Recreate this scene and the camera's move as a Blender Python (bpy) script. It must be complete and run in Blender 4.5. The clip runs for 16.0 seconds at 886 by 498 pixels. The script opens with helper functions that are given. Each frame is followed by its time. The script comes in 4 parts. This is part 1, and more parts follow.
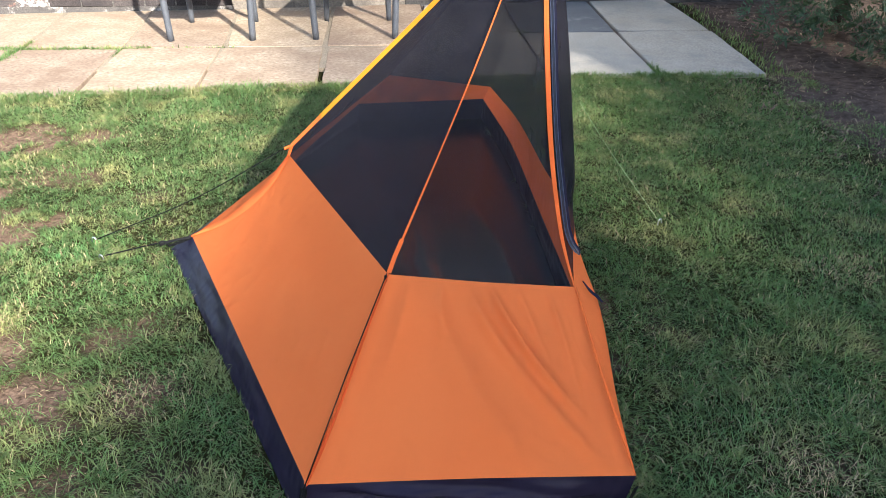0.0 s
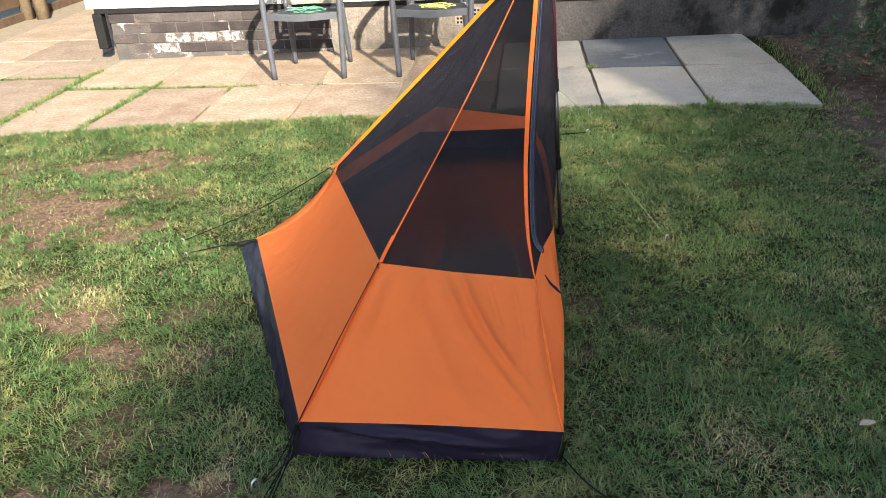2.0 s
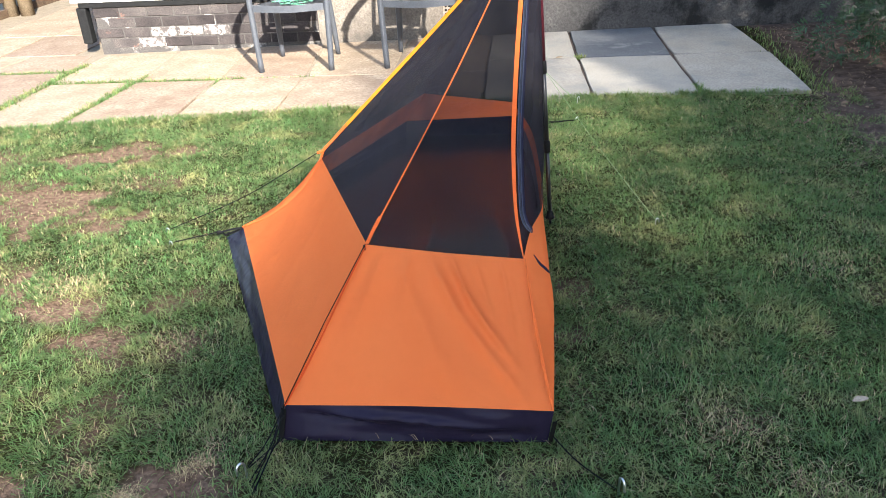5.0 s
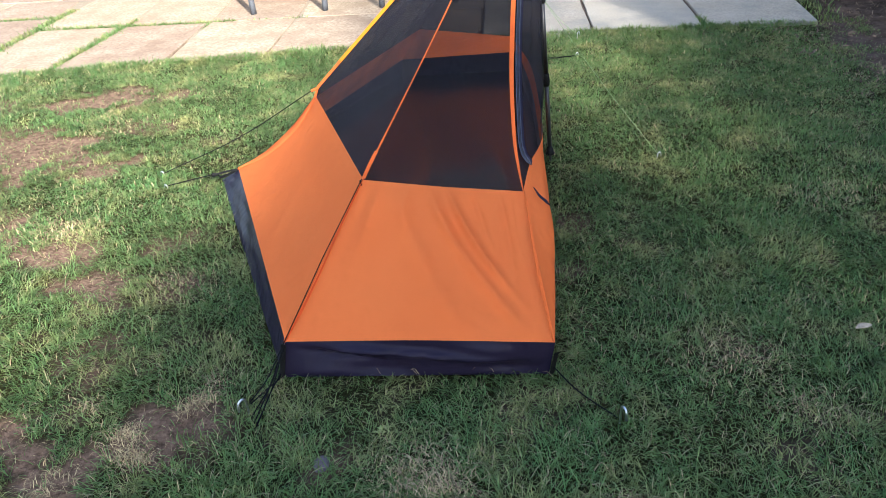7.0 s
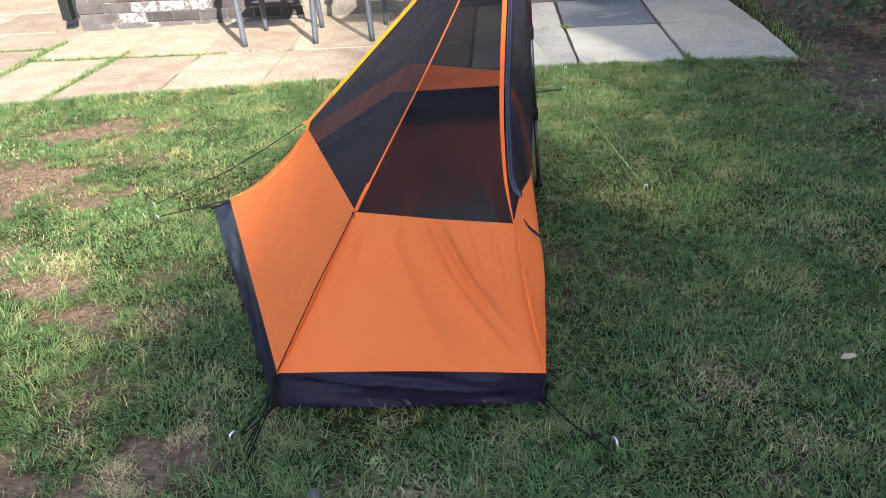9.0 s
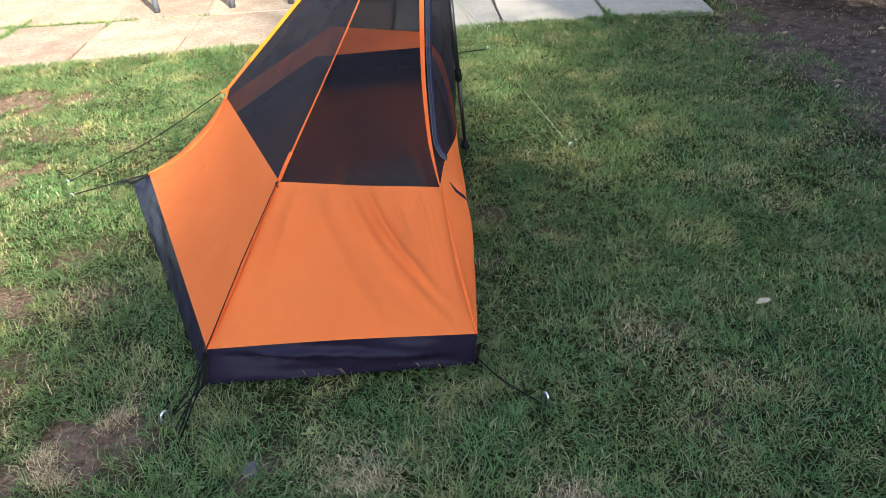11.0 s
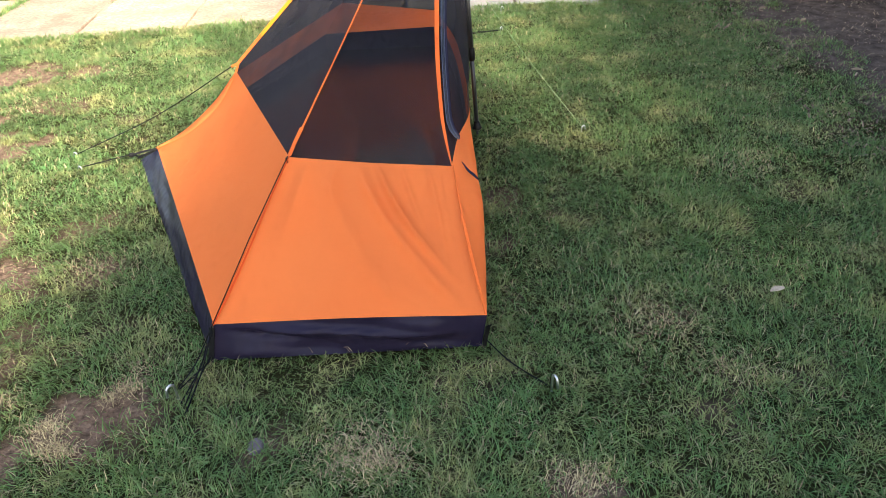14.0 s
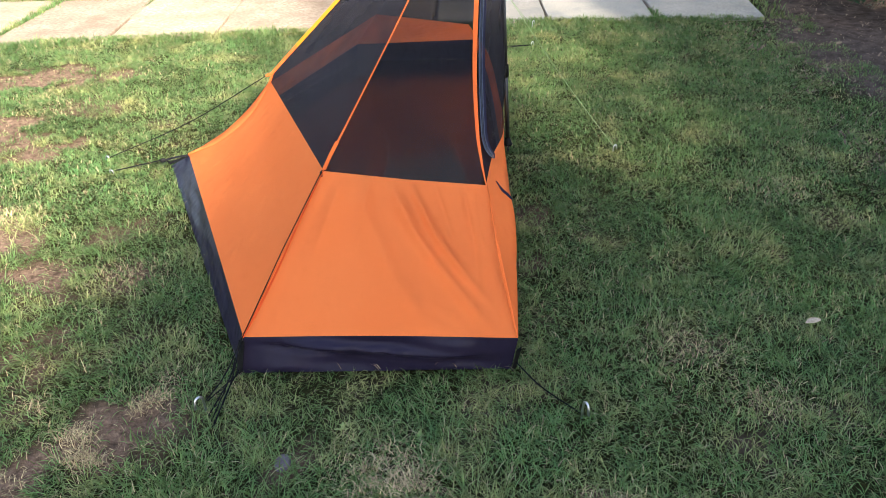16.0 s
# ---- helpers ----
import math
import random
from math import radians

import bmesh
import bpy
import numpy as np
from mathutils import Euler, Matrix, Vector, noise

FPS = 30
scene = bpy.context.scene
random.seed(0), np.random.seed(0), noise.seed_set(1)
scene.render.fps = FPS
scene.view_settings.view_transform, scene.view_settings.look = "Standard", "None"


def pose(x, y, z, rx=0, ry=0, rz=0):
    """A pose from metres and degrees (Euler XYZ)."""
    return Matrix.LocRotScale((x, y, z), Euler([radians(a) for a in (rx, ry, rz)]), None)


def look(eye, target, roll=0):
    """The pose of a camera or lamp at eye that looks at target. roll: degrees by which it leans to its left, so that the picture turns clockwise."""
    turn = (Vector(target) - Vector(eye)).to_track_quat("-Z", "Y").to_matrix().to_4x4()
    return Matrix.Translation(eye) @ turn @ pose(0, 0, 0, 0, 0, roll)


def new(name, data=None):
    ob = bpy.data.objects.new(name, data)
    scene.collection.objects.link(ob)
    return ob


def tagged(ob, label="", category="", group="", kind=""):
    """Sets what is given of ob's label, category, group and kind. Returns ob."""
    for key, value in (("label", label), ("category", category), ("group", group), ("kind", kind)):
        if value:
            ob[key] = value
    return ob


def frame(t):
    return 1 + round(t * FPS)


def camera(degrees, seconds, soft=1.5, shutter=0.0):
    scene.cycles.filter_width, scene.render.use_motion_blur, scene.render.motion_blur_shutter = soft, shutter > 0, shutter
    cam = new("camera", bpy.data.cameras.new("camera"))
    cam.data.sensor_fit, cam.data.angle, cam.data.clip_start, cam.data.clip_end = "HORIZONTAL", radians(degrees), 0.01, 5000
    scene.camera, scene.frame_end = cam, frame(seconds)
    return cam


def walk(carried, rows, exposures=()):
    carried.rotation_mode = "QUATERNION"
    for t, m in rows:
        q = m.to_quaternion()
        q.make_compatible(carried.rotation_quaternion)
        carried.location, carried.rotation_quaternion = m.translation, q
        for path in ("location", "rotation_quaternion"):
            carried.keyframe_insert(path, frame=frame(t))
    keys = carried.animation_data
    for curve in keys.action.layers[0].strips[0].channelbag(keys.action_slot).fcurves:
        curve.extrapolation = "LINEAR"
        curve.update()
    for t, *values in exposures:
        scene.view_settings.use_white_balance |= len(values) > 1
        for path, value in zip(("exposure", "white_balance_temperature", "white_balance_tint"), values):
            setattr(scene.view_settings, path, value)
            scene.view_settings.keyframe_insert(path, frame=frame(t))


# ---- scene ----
cam = camera(61.6, 16.0, soft=0.8)
PATH = [
    (0, (0.2, -1.094, 1.335), (0.355, 0.622, 0.319), 0.9),
    (0.5, (0.367, -1.175, 1.404), (0.368, 0.568, 0.422), 0.7),
    (1, (0.489, -1.397, 1.436), (0.268, 0.357, 0.499), -0.3),
    (1.5, (0.548, -1.456, 1.428), (0.319, 0.291, 0.481), -3.1),
    (2, (0.576, -1.495, 1.433), (0.405, 0.267, 0.502), -2.7),
    (2.5, (0.593, -1.496, 1.438), (0.437, 0.273, 0.519), -3.0),
    (3, (0.599, -1.494, 1.442), (0.48, 0.292, 0.549), -1.9),
    (3.2, (0.585, -1.511, 1.466), (0.478, 0.276, 0.574), -1.6),
    (5.5, (0.587, -1.483, 1.333), (0.427, 0.257, 0.359), -3.4),
    (6, (0.589, -1.478, 1.31), (0.429, 0.229, 0.281), -3.9),
    (6.5, (0.592, -1.48, 1.306), (0.411, 0.203, 0.241), -3.8),
    (7, (0.59, -1.483, 1.315), (0.435, 0.211, 0.264), -4.2),
    (7.5, (0.591, -1.484, 1.32), (0.448, 0.212, 0.268), -4.0),
    (8, (0.59, -1.483, 1.315), (0.448, 0.215, 0.268), -3.9),
    (8.5, (0.585, -1.483, 1.319), (0.444, 0.213, 0.269), -4.0),
    (9, (0.58, -1.501, 1.332), (0.461, 0.236, 0.347), -3.5),
    (9.5, (0.59, -1.516, 1.344), (0.538, 0.222, 0.355), -3.3),
    (10, (0.591, -1.503, 1.341), (0.574, 0.227, 0.338), -2.2),
    (10.2, (0.6, -1.504, 1.344), (0.619, 0.218, 0.327), -2.8),
    (12.3, (0.602, -1.478, 1.315), (0.664, 0.168, 0.18), -3.2),
    (12.5, (0.597, -1.477, 1.315), (0.661, 0.173, 0.188), -2.8),
    (13, (0.585, -1.477, 1.315), (0.633, 0.189, 0.209), -2.4),
    (13.5, (0.582, -1.479, 1.314), (0.617, 0.184, 0.202), -1.8),
    (14, (0.587, -1.482, 1.31), (0.619, 0.18, 0.198), -2.3),
    (14.5, (0.585, -1.48, 1.315), (0.612, 0.18, 0.201), -2.5),
    (15, (0.584, -1.476, 1.312), (0.59, 0.181, 0.191), -3.4),
    (15.5, (0.581, -1.47, 1.315), (0.569, 0.184, 0.19), -3.3),
    (16, (0.543, -1.451, 1.331), (0.534, 0.223, 0.235), -1.1),
]
walk(cam, [(t, look(eye, target, roll)) for t, eye, target, roll in PATH], [(0.0, 2.27, 5900, 10), (1.0, 2.08, 6500, 10), (3.0, 2.1, 6500, 10), (5.5, 2.4, 5850, 10), (7.0, 2.32, 5800, 10), (10.0, 2.33, 6000, 10), (12.5, 2.63, 6300, 10), (15.0, 2.65, 6600, 10), (16.0, 2.55, 6300, 10)])

# ---- light ----
SUN_EL, SUN_FROM = radians(30.5), Vector((0.45, -0.89, 0.0)).normalized()
world = bpy.data.worlds.new("sky")
scene.world = world
world.use_nodes = True
_n = world.node_tree.nodes
sky = _n.new("ShaderNodeTexSky")
sky.sky_type, sky.sun_disc = "NISHITA", False
sky.sun_elevation, sky.sun_rotation = SUN_EL, math.atan2(SUN_FROM.x, SUN_FROM.y)
world.node_tree.links.new(sky.outputs[0], _n["Background"].inputs[0])
_n["Background"].inputs[1].default_value = 0.12
sun = new("sun", bpy.data.lights.new("sun", "SUN"))
sun.data.energy, sun.data.angle, sun.data.color = 5.0, radians(0.9), (1.0, 0.91, 0.78)
_dir = Vector((SUN_FROM.x * math.cos(SUN_EL), SUN_FROM.y * math.cos(SUN_EL), math.sin(SUN_EL)))
sun.matrix_world = look(_dir * 20, (0, 0, 0))


# ---- materials ----
def material(name, c1, c2, scale=8.0, rough=0.8, bump=0.3, fine=120.0, metal=0.0, random_tint=0.0, island_tint=0.0, spec=0.08,
             c3=None, stain_scale=1.5, stain=(0.55, 0.7), dist=0.002):
    """Two colours mixed by noise at two sizes, an optional third for stains, with fine relief."""
    m = bpy.data.materials.new(name)
    m.use_nodes = True
    nt = m.node_tree
    bsdf = nt.nodes["Principled BSDF"]
    geo = nt.nodes.new("ShaderNodeNewGeometry")

    def noise_tex(s, detail=6.0, r=0.6):
        t = nt.nodes.new("ShaderNodeTexNoise")
        t.inputs["Scale"].default_value, t.inputs["Detail"].default_value, t.inputs["Roughness"].default_value = s, detail, r
        nt.links.new(geo.outputs["Position"], t.inputs["Vector"])
        return t

    def mix(fac, a, b):
        x = nt.nodes.new("ShaderNodeMix")
        x.data_type = "RGBA"
        if isinstance(fac, float):
            x.inputs[0].default_value = fac
        else:
            nt.links.new(fac, x.inputs[0])
        for sock, v in ((x.inputs[6], a), (x.inputs[7], b)):
            if isinstance(v, tuple):
                sock.default_value = (*v, 1)
            else:
                nt.links.new(v, sock)
        return x.outputs[2]

    def ramp(val, lo, hi):
        r = nt.nodes.new("ShaderNodeMapRange")
        r.inputs[1].default_value, r.inputs[2].default_value = lo, hi
        nt.links.new(val, r.inputs[0])
        return r.outputs[0]

    big, small = noise_tex(scale), noise_tex(fine, 4.0)
    col = mix(ramp(big.outputs[0], 0.35, 0.65), c1, c2)
    col = mix(ramp(small.outputs[0], 0.3, 0.75), col, tuple(min(1, 0.62 * v) for v in c1))
    if c3:
        col = mix(ramp(noise_tex(stain_scale, 7.0, 0.68).outputs[0], *stain), col, c3)
    for amount, out in ((random_tint, "obj"), (island_tint, "isl")):
        if amount:
            src = nt.nodes.new("ShaderNodeObjectInfo").outputs["Random"] if out == "obj" else geo.outputs["Random Per Island"]
            hsv = nt.nodes.new("ShaderNodeHueSaturation")
            nt.links.new(ramp_to(nt, src, 1 - amount, 1 + amount), hsv.inputs["Value"])
            nt.links.new(ramp_to(nt, src, 0.5 - 0.038 * amount, 0.5 + 0.03 * amount), hsv.inputs["Hue"])
            nt.links.new(col, hsv.inputs["Color"])
            col = hsv.outputs[0]
    nt.links.new(col, bsdf.inputs["Base Color"])
    bsdf.inputs["Roughness"].default_value, bsdf.inputs["Metallic"].default_value = rough, metal
    bsdf.inputs["Specular IOR Level"].default_value = spec
    if bump:
        b = nt.nodes.new("ShaderNodeBump")
        b.inputs["Strength"].default_value, b.inputs["Distance"].default_value = bump, dist
        nt.links.new(small.outputs[0], b.inputs["Height"])
        nt.links.new(b.outputs[0], bsdf.inputs["Normal"])
    return m


def ramp_to(nt, val, lo, hi):
    r = nt.nodes.new("ShaderNodeMapRange")
    r.inputs[3].default_value, r.inputs[4].default_value = lo, hi
    nt.links.new(val, r.inputs[0])
    return r.outputs[0]


def thin(m, color, amount):
    """Lets part of the light through a thin sheet or leaf."""
    nt = m.node_tree
    out, bsdf = nt.nodes["Material Output"], nt.nodes["Principled BSDF"]
    tr = nt.nodes.new("ShaderNodeBsdfTranslucent")
    tr.inputs[0].default_value = (*color, 1)
    mx = nt.nodes.new("ShaderNodeMixShader")
    mx.inputs[0].default_value = amount
    nt.links.new(bsdf.outputs[0], mx.inputs[1])
    nt.links.new(tr.outputs[0], mx.inputs[2])
    nt.links.new(mx.outputs[0], out.inputs[0])
    return m


def netting(m, cover):
    """Open weave: the share of thread is cover, the rest is air."""
    nt = m.node_tree
    out, bsdf = nt.nodes["Material Output"], nt.nodes["Principled BSDF"]
    tr = nt.nodes.new("ShaderNodeBsdfTransparent")
    mx = nt.nodes.new("ShaderNodeMixShader")
    geo = nt.nodes.new("ShaderNodeNewGeometry")
    t = nt.nodes.new("ShaderNodeTexNoise")
    t.inputs["Scale"].default_value = 9.0
    nt.links.new(geo.outputs["Position"], t.inputs["Vector"])
    nt.links.new(ramp_to(nt, t.outputs[0], cover - 0.1, cover + 0.1), mx.inputs[0])
    nt.links.new(tr.outputs[0], mx.inputs[1])
    nt.links.new(bsdf.outputs[0], mx.inputs[2])
    nt.links.new(mx.outputs[0], out.inputs[0])
    return m


M_ORANGE = thin(material("orange_nylon", (0.9, 0.222, 0.06), (0.86, 0.2, 0.053), 5, 0.8, 0.12, 900, dist=0.0006, spec=0.02), (0.96, 0.21, 0.045), 0.32)
M_RED_STRIP = material("deep_orange_strip", (0.6, 0.075, 0.016), (0.52, 0.065, 0.014), 20, 0.7, 0.3, 700, spec=0.03)
M_ORANGE_TAPE = material("orange_tape", (0.76, 0.14, 0.026), (0.66, 0.115, 0.022), 30, 0.6, 0.3, 700)
M_YELLOW_TAPE = material("amber_tape", (0.66, 0.215, 0.012), (0.6, 0.185, 0.011), 30, 0.6, 0.3, 700)
M_NAVY = material("navy_coated_nylon", (0.013, 0.0105, 0.023), (0.019, 0.0155, 0.032), 9, 0.38, 0.2, 600, spec=0.075, dist=0.0008)
M_FLOOR = material("navy_floor_fabric", (0.009, 0.009, 0.012), (0.014, 0.014, 0.018), 9, 0.26, 0.2, 600, spec=0.75, dist=0.0008)
M_NET = netting(material("black_netting", (0.02, 0.018, 0.022), (0.028, 0.026, 0.031), 14, 0.45, 0.0, 500, spec=0.005), 0.85)
M_NET_FRONT = netting(material("fine_black_netting", (0.013, 0.012, 0.013), (0.018, 0.016, 0.018), 14, 0.3, 0.0, 500, spec=0.15), 0.48)
# Same netting, its cover raised for how dense it looks at a grazing angle.
M_NET_BACK = netting(material("dense_black_netting", (0.012, 0.011, 0.013), (0.017, 0.016, 0.018), 14, 0.45, 0.0, 500, spec=0.005), 0.9)
M_ZIP = material("slate_zip", (0.03, 0.035, 0.055), (0.075, 0.085, 0.12), 60, 0.45, 0.5, 900, spec=0.35)
M_CORD = material("black_cord", (0.006, 0.006, 0.006), (0.012, 0.012, 0.012), 90, 0.8, 0.4, 900)
M_PALECORD = material("pale_green_cord", (0.3, 0.42, 0.2), (0.25, 0.35, 0.16), 90, 0.7, 0.3, 900)
M_ALU = material("aluminium", (0.75, 0.76, 0.78), (0.6, 0.61, 0.63), 50, 0.3, 0.1, 400, metal=1.0, spec=0.35)
M_POLE = material("black_anodised_tube", (0.015, 0.015, 0.017), (0.02, 0.02, 0.022), 30, 0.35, 0.05, 400, spec=0.35)
M_POLE_RED = material("dark_red_tube", (0.06, 0.009, 0.015), (0.045, 0.008, 0.012), 30, 0.3, 0.05, 400, spec=0.35)
M_RUBBER = material("black_plastic", (0.007, 0.007, 0.007), (0.012, 0.012, 0.012), 40, 0.55, 0.2, 300)
M_GROUND = material("thatch_and_soil", (0.019, 0.022, 0.008), (0.045, 0.04, 0.016), 5.0, 1.0, 1.0, 90, c3=(0.075, 0.054, 0.036), stain_scale=2.2, dist=0.012, spec=0.0)
M_BORDER_SOIL = material("dark_soil", (0.075, 0.055, 0.045), (0.12, 0.088, 0.07), 4.0, 0.95, 1.0, 60, c3=(0.045, 0.035, 0.03), stain_scale=3.0, dist=0.015)


def worn_ground(m):
    """Thatch that gives way to bare earth where the turf is worn, and to dark soil in the border."""
    nt = m.node_tree
    bsdf = nt.nodes["Principled BSDF"]
    col = bsdf.inputs["Base Color"].links[0].from_socket
    geo = nt.nodes.new("ShaderNodeNewGeometry")
    for name, ca, cb, s in (("worn", (0.06, 0.04, 0.026), (0.2, 0.132, 0.09), 45.0), ("bed", (0.042, 0.031, 0.024), (0.115, 0.084, 0.066), 14.0)):
        att = nt.nodes.new("ShaderNodeAttribute")
        att.attribute_name = name
        t = nt.nodes.new("ShaderNodeTexNoise")
        t.inputs["Scale"].default_value, t.inputs["Detail"].default_value, t.inputs["Roughness"].default_value = s, 8.0, 0.7
        nt.links.new(geo.outputs["Position"], t.inputs["Vector"])
        r = nt.nodes.new("ShaderNodeMapRange")
        r.inputs[1].default_value, r.inputs[2].default_value = 0.35, 0.68
        nt.links.new(t.outputs[0], r.inputs[0])
        earth = nt.nodes.new("ShaderNodeMix")
        earth.data_type = "RGBA"
        earth.inputs[6].default_value, earth.inputs[7].default_value = (*ca, 1), (*cb, 1)
        nt.links.new(r.outputs[0], earth.inputs[0])
        x = nt.nodes.new("ShaderNodeMix")
        x.data_type = "RGBA"
        nt.links.new(att.outputs["Fac"], x.inputs[0])
        nt.links.new(col, x.inputs[6])
        nt.links.new(earth.outputs[2], x.inputs[7])
        col = x.outputs[2]
    nt.links.new(col, bsdf.inputs["Base Color"])
    return m


worn_ground(M_GROUND)


def crumple(m, height):
    """Fine creases of packed nylon, drawn out along the panel."""
    nt = m.node_tree
    bsdf = nt.nodes["Principled BSDF"]
    geo = nt.nodes.new("ShaderNodeNewGeometry")
    prior = bsdf.inputs["Normal"].links[0].from_socket
    for scale, turn, stretch, h in ((9.0, 0.5, (1.0, 0.45, 0.3), height), (26.0, -0.4, (1.0, 0.8, 0.5), 0.35 * height)):
        mp = nt.nodes.new("ShaderNodeMapping")
        mp.inputs["Rotation"].default_value = (0.2, turn, 0.3)
        mp.inputs["Scale"].default_value = stretch
        nt.links.new(geo.outputs["Position"], mp.inputs[0])
        t = nt.nodes.new("ShaderNodeTexNoise")
        t.noise_type = "RIDGED_MULTIFRACTAL"
        t.inputs["Scale"].default_value, t.inputs["Detail"].default_value = scale, 1.5
        nt.links.new(mp.outputs[0], t.inputs["Vector"])
        b = nt.nodes.new("ShaderNodeBump")
        b.inputs["Strength"].default_value, b.inputs["Distance"].default_value = 0.8, h
        nt.links.new(t.outputs[0], b.inputs["Height"])
        nt.links.new(prior, b.inputs["Normal"])
        prior = b.outputs[0]
    nt.links.new(prior, bsdf.inputs["Normal"])
    for n in nt.nodes:
        if n.type == "BSDF_TRANSLUCENT":
            nt.links.new(prior, n.inputs["Normal"])
    return m


crumple(M_ORANGE, 0.014)
crumple(M_NAVY, 0.012)
M_SLAB = material("sandstone_slab", (0.235, 0.172, 0.12), (0.32, 0.256, 0.185), 5.0, 0.9, 0.6, 45, random_tint=0.16, c3=(0.165, 0.115, 0.078), stain_scale=2.6, stain=(0.5, 0.72), dist=0.004)
M_SLAB_GREY = material("grey_concrete_slab", (0.31, 0.275, 0.22), (0.38, 0.345, 0.285), 2.6, 0.9, 0.5, 90, random_tint=0.08, c3=(0.19, 0.185, 0.165), stain_scale=2.2, stain=(0.5, 0.72), dist=0.004)
M_SLAB_DARK = material("blue_grey_slab", (0.11, 0.112, 0.115), (0.17, 0.17, 0.165), 2.6, 0.75, 0.5, 90, c3=(0.3, 0.29, 0.26), stain_scale=2.4, stain=(0.55, 0.75), dist=0.004)
M_BED = material("joint_bed", (0.2, 0.165, 0.12), (0.28, 0.23, 0.165), 12, 0.95, 1.0, 150)
M_RENDER = material("white_pebbledash", (0.8, 0.79, 0.76), (0.72, 0.71, 0.68), 3.0, 0.85, 1.0, 48, dist=0.06)
# Black stains are its own; the base is darkened for shade, unlike M_CEMENT.
M_PLINTH = material("weathered_shaded_cement", (0.055, 0.052, 0.049), (0.1, 0.093, 0.086), 2.2, 0.9, 0.6, 60, c3=(0.018, 0.017, 0.016), stain_scale=3.2, stain=(0.5, 0.62), dist=0.006)
M_CEMENT = material("bare_cement", (0.15, 0.128, 0.104), (0.22, 0.192, 0.16), 3.0, 0.9, 0.6, 60, c3=(0.075, 0.066, 0.058), stain_scale=3.5, stain=(0.52, 0.7), dist=0.006)
M_BRICK = material("sooty_brick", (0.045, 0.039, 0.038), (0.085, 0.072, 0.066), 6.0, 0.9, 0.8, 110, random_tint=0.3, c3=(0.22, 0.1, 0.075), stain_scale=5.0, stain=(0.64, 0.8), dist=0.004)
M_BRICK_WHITE = material("limed_brick", (0.4, 0.36, 0.325), (0.55, 0.505, 0.46), 16.0, 0.9, 0.8, 110, random_tint=0.12, c3=(0.07, 0.06, 0.056), stain_scale=24.0, stain=(0.4, 0.56), dist=0.004)
M_MORTAR = material("mortar", (0.07, 0.064, 0.06), (0.11, 0.1, 0.09), 10, 0.95, 0.8, 140, dist=0.004, c3=(0.5, 0.46, 0.41), stain_scale=4.0, stain=(0.56, 0.7))
M_BITUMEN = material("bitumen_strip", (0.012, 0.012, 0.012), (0.02, 0.02, 0.02), 20, 0.7, 0.3, 200)
M_RESIN = material("grey_resin", (0.06, 0.065, 0.075), (0.085, 0.09, 0.1), 18, 0.5, 0.2, 260, spec=0.35)
# Backrest colour, much paler than the chair frame.
M_PALE_RESIN = material("pale_resin", (0.62, 0.57, 0.5), (0.68, 0.63, 0.57), 10, 0.6, 0.2, 260, spec=0.35)
M_WOOD = material("weathered_timber", (0.16, 0.12, 0.075), (0.23, 0.175, 0.115), 14, 0.85, 0.6, 90, random_tint=0.12, dist=0.004)
M_WOOD_DARK = material("dark_fence_timber", (0.075, 0.05, 0.034), (0.12, 0.08, 0.052), 14, 0.85, 0.6, 90, random_tint=0.15, dist=0.004)
M_GRASS = thin(material("lawn_blades", (0.068, 0.136, 0.044), (0.13, 0.188, 0.062), 1.3, 0.5, 0.0, 15, island_tint=0.9, spec=0.1, c3=(0.245, 0.23, 0.09), stain_scale=4.5, stain=(0.5, 0.64)), (0.2, 0.29, 0.066), 0.36)


def faded_blades(m):
    """Some blades of the lawn are yellowed, and a few dry."""
    nt = m.node_tree
    bsdf = nt.nodes["Principled BSDF"]
    col = bsdf.inputs["Base Color"].links[0].from_socket
    geo = nt.nodes.new("ShaderNodeNewGeometry")
    wn = nt.nodes.new("ShaderNodeTexWhiteNoise")
    wn.noise_dimensions = "1D"
    nt.links.new(geo.outputs["Random Per Island"], wn.inputs["W"])
    for lo, hi, c in ((0.7, 1.0, (0.18, 0.21, 0.085)), (0.955, 0.97, (0.36, 0.3, 0.17))):
        r = nt.nodes.new("ShaderNodeMapRange")
        r.inputs[1].default_value, r.inputs[2].default_value = lo, hi
        nt.links.new(wn.outputs["Value"], r.inputs[0])
        x = nt.nodes.new("ShaderNodeMix")
        x.data_type = "RGBA"
        nt.links.new(r.outputs[0], x.inputs[0])
        nt.links.new(col, x.inputs[6])
        x.inputs[7].default_value = (*c, 1)
        col = x.outputs[2]
    nt.links.new(col, bsdf.inputs["Base Color"])
    return m


faded_blades(M_GRASS)
M_STRAW = material("dry_blades", (0.33, 0.25, 0.13), (0.42, 0.33, 0.18), 6, 0.8, 0.0, 40, island_tint=0.5, spec=0.1)
M_LEAF = thin(material("conifer_sprays", (0.036, 0.068, 0.036), (0.07, 0.11, 0.056), 7, 0.6, 0.0, 60, island_tint=0.4, spec=0.3), (0.05, 0.1, 0.02), 0.2)
M_BARK = material("bark", (0.07, 0.05, 0.038), (0.12, 0.09, 0.07), 20, 0.95, 1.0, 60, dist=0.01)
M_DEAD = material("dead_leaf", (0.2, 0.14, 0.085), (0.3, 0.22, 0.14), 30, 0.8, 0.2, 200, random_tint=0.2)
M_PALE_LEAF = material("pale_leaf", (0.36, 0.29, 0.2), (0.44, 0.36, 0.26), 30, 0.8, 0.2, 200)
